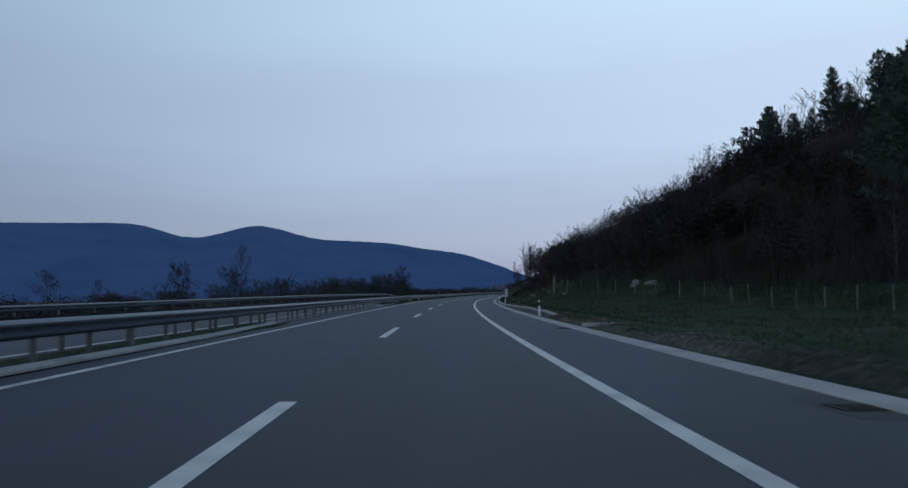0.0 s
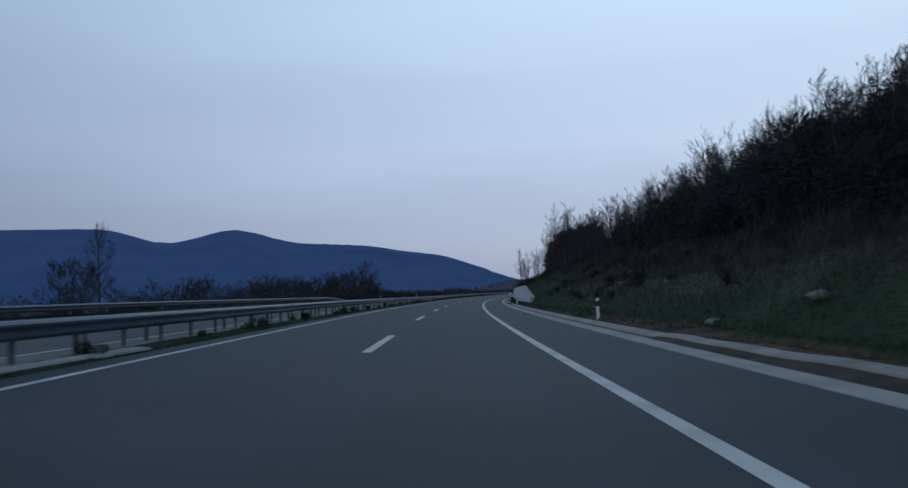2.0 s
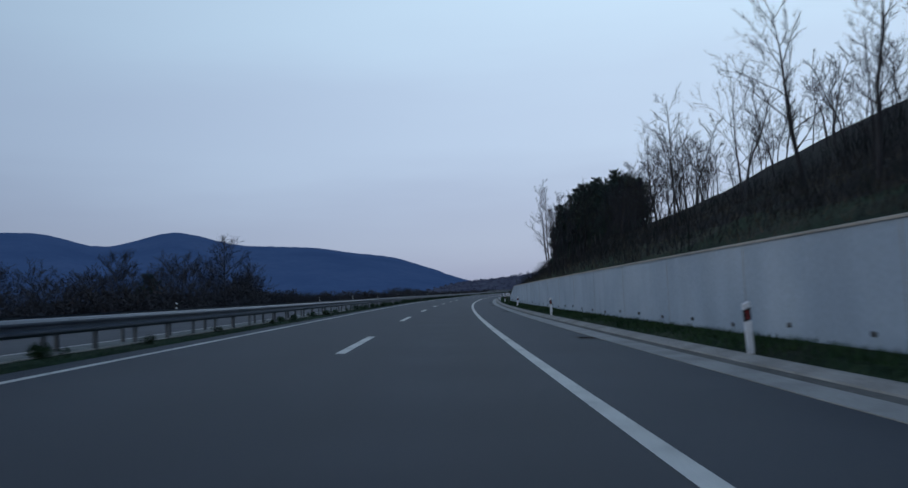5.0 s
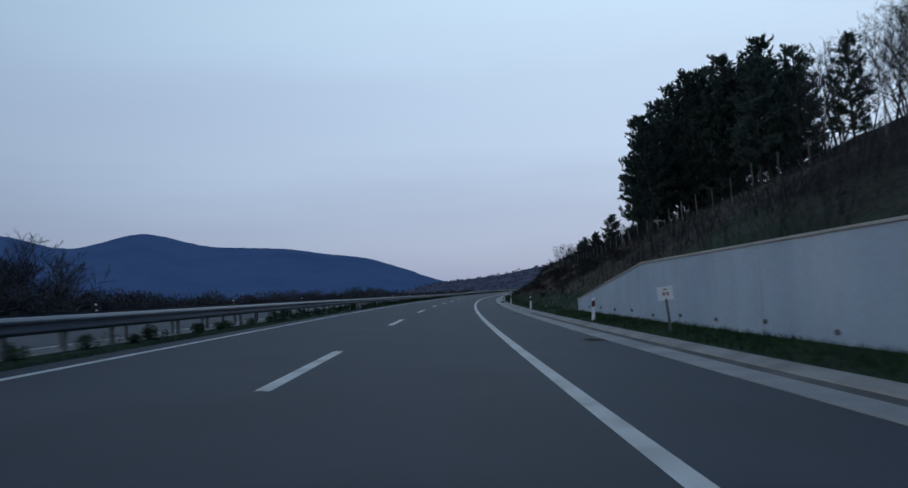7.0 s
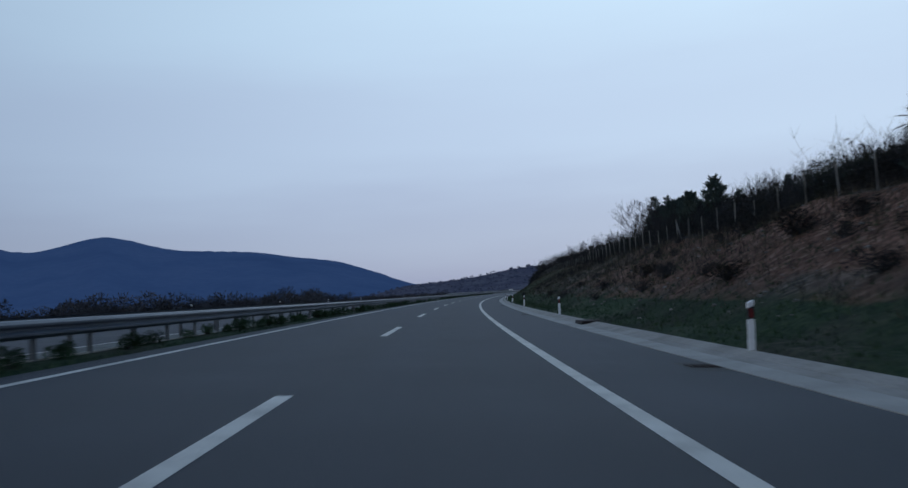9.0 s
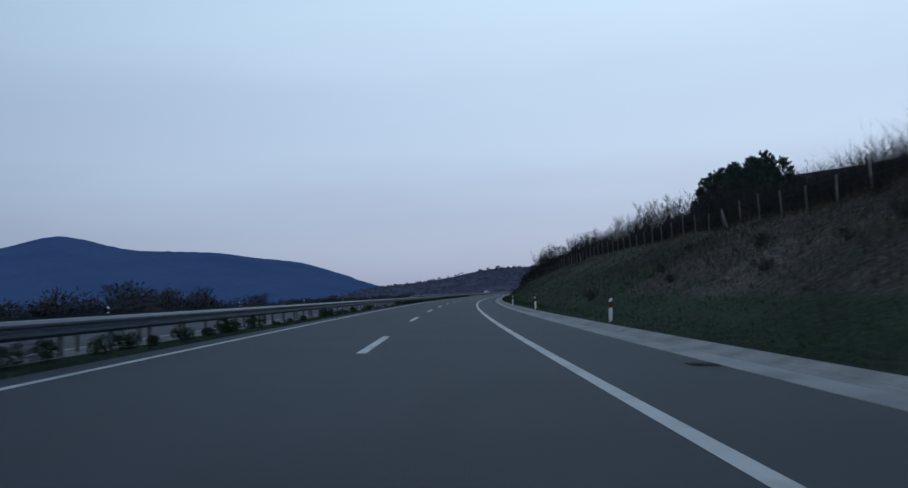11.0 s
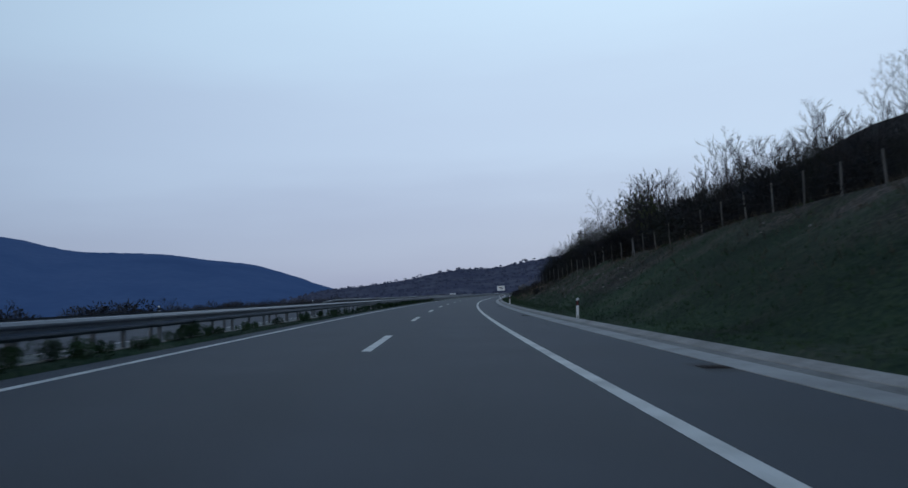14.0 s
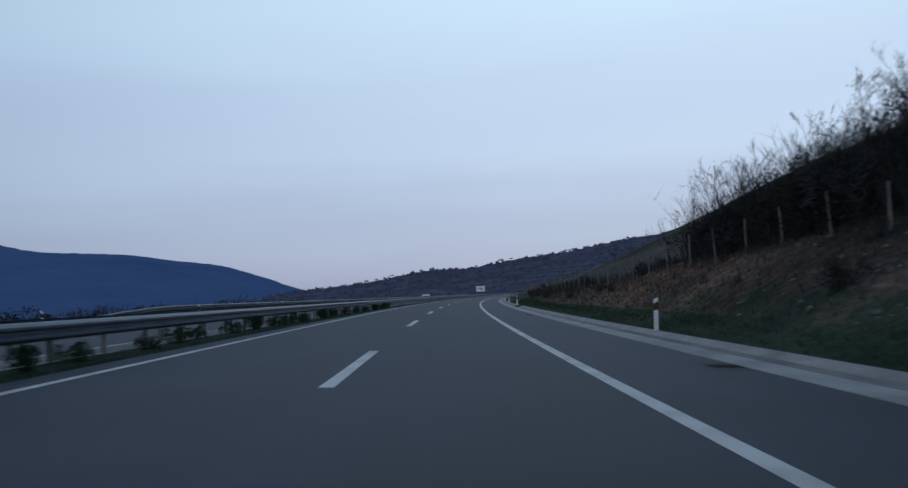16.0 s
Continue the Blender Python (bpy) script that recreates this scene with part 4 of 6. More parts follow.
# ---- plants ----
def bare_tree(seed, height, stems=1, spread=0.30, fork=0.2, limbs=14, subs=6, twigs=6, sprigs=4, rise=0.5, fine=0.007, girth=1.0, rounded=False, buds=0):
    """A leafless tree: stems and limbs in one mesh, the finer branches and twigs in a second, small buds in a third."""
    rnd = random.Random(seed)
    tv, tf, cv, cf, bv, bf = [], [], [], [], [], []

    def wander(p, d, length, n, bend, up):
        pts = [p.copy()]
        for _ in range(n):
            d = (d + Vector((rnd.gauss(0, bend), rnd.gauss(0, bend), rnd.gauss(0, bend) + up))).normalized()
            p = p + d * (length / n)
            pts.append(p)
        return pts

    def between(pts, u):
        k = min(u, 0.999) * (len(pts) - 1)
        i = int(k)
        return pts[i].lerp(pts[i + 1], k - i), (pts[i + 1] - pts[i]).normalized()

    def aside(axis, amount, lift):
        """A direction that leaves the axis to a random side."""
        a = axis.orthogonal().normalized()
        b = axis.cross(a)
        t = rnd.uniform(0, 2 * math.pi)
        return (axis + (a * math.cos(t) + b * math.sin(t)) * amount + Vector((0, 0, lift))).normalized()

    def sliver(p, q, wide):
        h = (q - p).orthogonal().normalized() * wide
        j = len(cv)
        cv.extend((tuple(p - h), tuple(p + h), tuple(q)))
        cf.append((j, j + 1, j + 2))

    for n in range(stems):
        out = 0.0 if stems == 1 else rnd.uniform(0.08, 0.24)
        turn = 2 * math.pi * n / stems + rnd.uniform(-0.5, 0.5)
        tall = height * (1.0 if n == 0 else rnd.uniform(0.7, 0.97))
        r0 = tall * 0.0105 * girth * (1.0 if stems == 1 else 0.75)
        foot = Vector((math.cos(turn), math.sin(turn), 0)) * (0.0 if stems == 1 else 0.02 * height) + Vector((0, 0, -0.3))
        stem = wander(foot, Vector((math.cos(turn) * out, math.sin(turn) * out, 1)).normalized(), tall * (0.80 if rounded else 0.98), 9, 0.06, 0.03)
        tube(tv, tf, stem, [r0 * (1 - 0.93 * i / 9) for i in range(10)], 6)
        for i in range(limbs):
            w = (i + rnd.random() * 0.9) / limbs
            u = fork + (0.98 - fork) * w
            base, axis = between(stem, u)
            ang = i * 2.4 + rnd.uniform(-0.6, 0.6)
            swell = math.sin(math.pi * (0.30 + 0.62 * w)) if rounded else math.sin(math.pi * (0.22 + 0.72 * w)) ** 0.8
            length = height * spread * (0.30 + 0.78 * swell) * rnd.uniform(0.7, 1.2)
            d = Vector((math.cos(ang), math.sin(ang), rise + (1.5 * w * w if rounded else 0.9 * w)))
            limb = wander(base, d.normalized(), length, 6, 0.13, 0.06)
            rl = max(r0 * (0.42 - 0.30 * u), fine * 1.3)
            tube(tv, tf, limb, [rl * (1 - 0.82 * k / 6) for k in range(7)], 4)
            for k in range(subs):
                v = 0.2 + 0.8 * (k + rnd.random()) / subs
                p, ax = between(limb, v)
                ln = length * rnd.uniform(0.32, 0.58) * (1.2 - 0.65 * v)
                br = wander(p, aside(ax, rnd.uniform(0.55, 1.0), 0.18), ln, 4, 0.15, 0.06)
                tube(cv, cf, br, [max(rl * 0.34, fine), max(rl * 0.26, fine * 0.9), max(rl * 0.18, fine * 0.75), fine * 0.6, 0], 3)
                for q in range(twigs):
                    p2, a2 = between(br, 0.2 + 0.8 * (q + rnd.random()) / twigs)
                    e2 = p2 + aside(a2, rnd.uniform(0.5, 0.9), 0.15) * ln * rnd.uniform(0.25, 0.55)
                    sliver(p2, e2, fine * 0.75)
                    for _ in range(sprigs):
                        p3 = p2.lerp(e2, rnd.uniform(0.25, 0.95))
                        e3 = p3 + aside((e2 - p2).normalized(), rnd.uniform(0.4, 0.9), 0.15) * (e2 - p2).length * rnd.uniform(0.3, 0.6)
                        sliver(p3, e3, fine * 0.5)
                        for _ in range(buds):
                            e = p3.lerp(e3, rnd.random())
                            g = Vector((rnd.gauss(0, 1), rnd.gauss(0, 1), rnd.gauss(0, 1))).normalized() * 0.06
                            h = g.orthogonal().normalized() * 0.025
                            j = len(bv)
                            bv += [tuple(e + h), tuple(e - h), tuple(e + g)]
                            bf.append((j, j + 1, j + 2))
    k = height / max(v[2] for v in cv)
    return tuple(([(x * k, y * k, z * k) for x, y, z in vv], ff) for vv, ff in ((tv, tf), (cv, cf), (bv, bf)))


def pine_tree(seed, height, bare=0.28, wide=0.22, thick=1.0, cone=False):
    """A dark pine: trunk with whorls of boughs, each carrying upturned needle tufts."""
    rnd = random.Random(seed)
    tv, tf, cv, cf = [], [], [], []
    lean = Vector((rnd.gauss(0, 0.02), rnd.gauss(0, 0.02), 1)).normalized()
    trunk = [Vector((0, 0, -0.3)) + lean * (height * 0.98 * i / 8) + Vector((rnd.gauss(0, 0.03), rnd.gauss(0, 0.03), 0)) for i in range(9)]
    r0 = height * 0.014
    tube(tv, tf, trunk, [r0 * (1 - 0.9 * i / 8) for i in range(9)], 7)

    def tuft(p, d, size):
        for i in range(11):
            q = p + d * size * rnd.uniform(-0.35, 0.55)
            g = (d * 0.75 + Vector((rnd.gauss(0, 0.62), rnd.gauss(0, 0.62), rnd.gauss(0.1, 0.62)))).normalized() * size * rnd.uniform(0.55, 1.0)
            h = g.orthogonal().normalized()
            h = (h * math.cos(i) + g.normalized().cross(h) * math.sin(i)) * size * 0.15
            j = len(cv)
            cv.extend((tuple(q - h), tuple(q + h), tuple(q + g)))
            cf.append((j, j + 1, j + 2))

    whorls = max(12, int(height * 2.1))
    for i in range(whorls):
        u = bare + (1 - bare) * (i + 0.5 * rnd.random()) / whorls
        k = min(7.99, u * 8)
        base = trunk[int(k)].lerp(trunk[int(k) + 1], k - int(k))
        prof = 0.72 * math.sin(min(1.0, (1 - u) / (1 - bare) * 1.15 + 0.04) * math.pi * 0.62) + 0.30 * (1 - u) / (1 - bare)
        if cone:
            prof = 1.05 * (1 - u) / (1 - bare) + 0.05
        for b in range(rnd.randint(5, 7)):
            if rnd.random() < 0.10:
                continue
            ang = rnd.uniform(0, 2 * math.pi)
            ln = height * wide * prof * rnd.uniform(0.55, 1.2) + 0.25
            d = Vector((math.cos(ang), math.sin(ang), rnd.uniform(-0.08, 0.28) + 0.5 * u * u))
            tip = base + d * ln + Vector((0, 0, 0.22 * ln))
            mid = base.lerp(tip, 0.5) - Vector((0, 0, 0.06 * ln))
            tube(tv, tf, [base, mid, tip], [r0 * 0.22, r0 * 0.14, 0], 3)
            n = max(5, int(ln * 10 * thick))
            for q in range(n):
                v = 0.40 + 0.62 * ((q + rnd.random()) / n) ** 0.8
                p = base.lerp(mid, v * 2) if v < 0.5 else mid.lerp(tip, v * 2 - 1)
                p = p + Vector((rnd.gauss(0, 0.17), rnd.gauss(0, 0.17), rnd.gauss(0.03, 0.10)))
                tuft(p, (d.normalized() * 0.6 + Vector((rnd.gauss(0, 0.2), rnd.gauss(0, 0.2), 0.8))).normalized(), rnd.uniform(0.18, 0.30) * (1.5 if q >= n - 2 else 1.0))
    for i in range(6):
        tuft(trunk[-2].lerp(trunk[-1], 0.4 + 0.13 * i), Vector((rnd.gauss(0, 0.15), rnd.gauss(0, 0.15), 1)).normalized(), 0.42)
    return (tv, tf), (cv, cf), ([], [])


def mesh_of(name, vf, mat):
    me = bpy.data.meshes.new(name)
    me.from_pydata(vf[0], [], vf[1])
    me.materials.append(mat)
    me.update()
    return me


def packed(vf):
    """Vertices, corners and face sizes of a shape as arrays."""
    sizes = np.array([len(f) for f in vf[1]], dtype=np.int32)
    return np.asarray(vf[0], dtype=np.float64), np.array([i for f in vf[1] for i in f], dtype=np.int32), sizes


def bulk_mesh(name, verts, corners, sizes, mats, slots=None):
    """A mesh from arrays, for what has too many faces to list."""
    me = bpy.data.meshes.new(name)
    me.vertices.add(len(verts))
    me.vertices.foreach_set("co", np.ascontiguousarray(verts, dtype=np.float32).ravel())
    me.loops.add(len(corners))
    me.loops.foreach_set("vertex_index", np.ascontiguousarray(corners, dtype=np.int32))
    me.polygons.add(len(sizes))
    me.polygons.foreach_set("loop_start", np.concatenate(([0], np.cumsum(sizes)[:-1])).astype(np.int32))
    for mat in mats:
        me.materials.append(mat)
    if slots is not None:
        me.polygons.foreach_set("material_index", np.ascontiguousarray(slots, dtype=np.int32))
    me.update(calc_edges=True)
    me.shade_flat()
    return me


def grove(name, plantings, label, category):
    """Many far plants of a wood joined into one object of stuff."""
    vs, cs, zs, mi, mats = [], [], [], [], []
    n = 0
    for kind, s, o, h, squash, turn in plantings:
        k = h / kind.height
        x, y = spot(s, o)
        z = ground(s, o) - 0.05
        c, d = math.cos(turn), math.sin(turn)
        m = np.array([[c * k * squash, -d * k * squash, 0], [d * k * squash, c * k * squash, 0], [0, 0, k]])
        for (v, corners, sizes), mat in kind.raw:
            if not len(v):
                continue
            vs.append(v @ m.T + np.array([x, y, z]))
            cs.append(corners + n)
            zs.append(sizes)
            if mat not in mats:
                mats.append(mat)
            mi.append(np.full(len(sizes), mats.index(mat)))
            n += len(v)
    me = bulk_mesh(name, np.concatenate(vs), np.concatenate(cs), np.concatenate(zs), mats, np.concatenate(mi))
    return tagged(new(name, me), label, category, kind="stuff")


class Kind:
    """One tree shape; each planting is a thing with a trunk, a crown and, in spring leaf, buds."""

    def __init__(self, name, shape, height, twig_mat, label, category, group):
        self.height, self.raw = height, ((packed(shape[0]), BARK), (packed(shape[1]), twig_mat), (packed(shape[2]), BUDS))
        self.parts = [("trunk", mesh_of("trunk", shape[0], BARK)), ("crown", mesh_of("crown", shape[1], twig_mat))]
        if shape[2][0]:
            self.parts.append(("young_foliage", mesh_of("young_foliage", shape[2], BUDS)))
        self.name, self.label, self.category, self.group = name, label, category, group

    def plant(self, s, o, top=None, h=None, rnd=random, squash=1.0, label=""):
        z = ground(s, o)
        h = h if h else max(1.0, float(level(s, KERB)) + top - z)
        k = h / self.height
        x, y = spot(s, o)
        m = Matrix.Translation((float(x), float(y), z - 0.05)) @ Matrix.Rotation(rnd.uniform(0, 6.28), 4, "Z") @ Matrix.Diagonal((k * squash, k * squash, k, 1))
        thing = tagged(empty(self.name, m), label or self.label, self.category, self.group)
        for n, me in self.parts:
            share(n, me, thing, Matrix.Identity(4))
        return thing


BARE = [Kind("bare_tree", bare_tree(20 + i, 8.0, st, sp, fk, lm, 6, 6, 4, rs, 0.0095, 1.35, False, bd), 8.0, TWIG, lb, "tree", "roadside trees")
        for i, (st, sp, fk, lm, rs, bd, lb) in enumerate(((1, 0.30, 0.22, 18, 0.6, 0, "leafless grey-brown deciduous tree with fine twigs"), (2, 0.24, 0.20, 13, 0.9, 0, "slender leafless tree with upright limbs"),
                                                          (2, 0.34, 0.18, 11, 0.4, 0, "spreading leafless tree with crooked limbs"), (3, 0.30, 0.12, 9, 0.5, 1, "many-stemmed tree with first green buds"), (1, 0.20, 0.30, 18, 0.9, 0, "thin tall leafless sapling")))]
LOW = [Kind("bare_tree", bare_tree(110 + i, 4.0, 2 + i % 2, 0.30, 0.16, 9, 6, 5, 4, 0.6, 0.010, 1.5, i == 1, 1 if i == 2 else 0), 4.0, TWIG, "low many-stemmed leafless tree behind the fence", "tree", "roadside trees") for i in range(3)]
WHIP = [Kind("bare_tree", bare_tree(26 + i, 8.0, 3 + i, 0.19, 0.25, 13, 6, 5, 4, 1.1, 0.0085, 1.2), 8.0, TWIG, "slim leafless tree with several straight stems over the wall", "tree", "roadside trees") for i in range(2)]
STOUT = [Kind("bare_tree", bare_tree(33 + i, 5.0, 1 + i, 0.38, 0.28, 14, 7, 6, 4, 0.35, 0.008, 1.9, True), 5.0, TWIG, "stout spreading leafless tree on the skyline", "tree", "roadside trees") for i in range(2)]
BIG = [Kind("bare_tree", bare_tree(40 + i, 11.0, 1 + i, 0.34, 0.20, 20 - 6 * i, 8, 7, 7, 0.25, 0.019, 1.5, True), 11.0, VALLEY, "large leafless valley tree with a broad twiggy crown", "tree", "valley trees") for i in range(2)]
SLIGHT = [Kind("bare_tree", bare_tree(50 + i, 8.0, 1, 0.28, 0.18, 11, 5, 5, 3, 0.6, 0.018), 8.0, TWIG, "leafless tree", "tree", "far trees") for i in range(3)]
VALE = [Kind("bare_tree", bare_tree(55 + i, 8.0, 1, 0.34, 0.16, 12, 6, 6, 3, 0.35, 0.020, 1.1, True), 8.0, VALLEY, "leafless valley tree", "tree", "valley trees") for i in range(3)]
PINE = [Kind("pine_tree", pine_tree(60 + i, 11.0, br, wd, tk), 11.0, NEEDLES, "dark green pine with layered needle boughs", "tree", "pine trees") for i, (br, wd, tk) in enumerate(((0.13, 0.175, 1.25), (0.20, 0.165, 1.25), (0.07, 0.185, 1.25)))]
DARK = [Kind("pine_tree", pine_tree(66 + i, 11.0, 0.10, 0.29 - 0.03 * i, 1.0, True), 11.0, NEEDLES, "dark pointed pine on the wooded hill", "tree", "pine trees") for i in range(3)]
YOUNG = [Kind("young_pine", pine_tree(70 + i, 4.5, 0.03, 0.22, 1.7, True), 4.5, NEEDLES, "young dark conifer with a pointed crown", "tree", "young conifers") for i in range(2)]


def shrub(seed, leaves, size, mat, twiggy=30, slim=0.38):
    """A low round bush: a cluster of stems with small leaves in clumps."""
    rnd = random.Random(seed)
    tv, tf, cv, cf = [], [], [], []
    lobes = [(Vector((rnd.gauss(0, 0.42), rnd.gauss(0, 0.42), rnd.uniform(0.25, 0.7))), rnd.uniform(0.25, 0.42)) for _ in range(9)]
    for c, r in lobes:
        for _ in range(twiggy // 9):
            e = c + Vector((rnd.gauss(0, 1), rnd.gauss(0, 1), rnd.gauss(0.3, 1))).normalized() * r * 1.1
            mid = c * 0.5 + Vector((rnd.gauss(0, 0.05), rnd.gauss(0, 0.05), 0))
            tube(tv, tf, [Vector((rnd.gauss(0, 0.08), rnd.gauss(0, 0.08), -0.08)), mid, e], [0.014, 0.009, 0], 3)
    for _ in range(leaves):
        c, r = rnd.choice(lobes)
        g = Vector((rnd.gauss(0, 1), rnd.gauss(0, 1), rnd.gauss(0.15, 1))).normalized()
        p = c + g * r * rnd.uniform(0.55, 1.08)
        a = (g + Vector((rnd.gauss(0, 0.6), rnd.gauss(0, 0.6), rnd.gauss(0.2, 0.6)))).normalized() * size * rnd.uniform(0.7, 1.3)
        b = a.orthogonal().normalized() * size * slim
        j = len(cv)
        cv += [tuple(p - b * 0.4), tuple(p + a * 0.5 - b), tuple(p + a), tuple(p + a * 0.5 + b)]
        cf.append((j, j + 1, j + 2, j + 3))
    return (tv, tf), (cv, cf), ([], [])


BUSH = [Kind("shrub", shrub(80 + i, 1700, 0.085, LEAF), 1.0, LEAF, "small dark green evergreen shrub under the barrier", "shrub", "median shrubs") for i in range(4)]
SCRUB = [Kind("shrub", shrub(90 + i, 700, 0.20, DRY, 120, 0.06), 1.0, UNDER, "low brown twiggy bush on the dry bank", "shrub", "bank shrubs") for i in range(3)]
HEDGE = [Kind("shrub", shrub(95 + i, 1500, 0.10, VALLEY, 200, 0.14), 1.0, VALLEY, "dense leafless thicket bush in the valley", "shrub", "valley thickets") for i in range(3)]


THICK = [Kind("shrub", shrub(100 + i, 1100, 0.19, UNDER, 90, 0.07), 1.0, UNDER, "dense dark thicket bush", "shrub", "thickets") for i in range(3)]


def fence_o(s):
    return along(T_FO, s)


PINES_FAR = ((510, 44, 19.8), (513, 46, 20.9), (517, 48, 21.3), (521, 50, 22.8), (507, 46, 18.9), (524, 53, 24.0), (515, 52, 21.7), (503, 47, 20.9), (498, 49, 21.3), (494, 50, 21.6), (490, 49, 19.8), (496, 53, 20.7), (487, 51, 17.1), (506, 51, 22.6), (511, 49, 22.4), (508, 43, 17.9), (501, 44, 19.7), (497, 45, 19.8), (492, 45, 19.2), (488, 46, 19.7), (515, 43, 16.3), (519, 45, 17.8), (484, 47, 18.4))


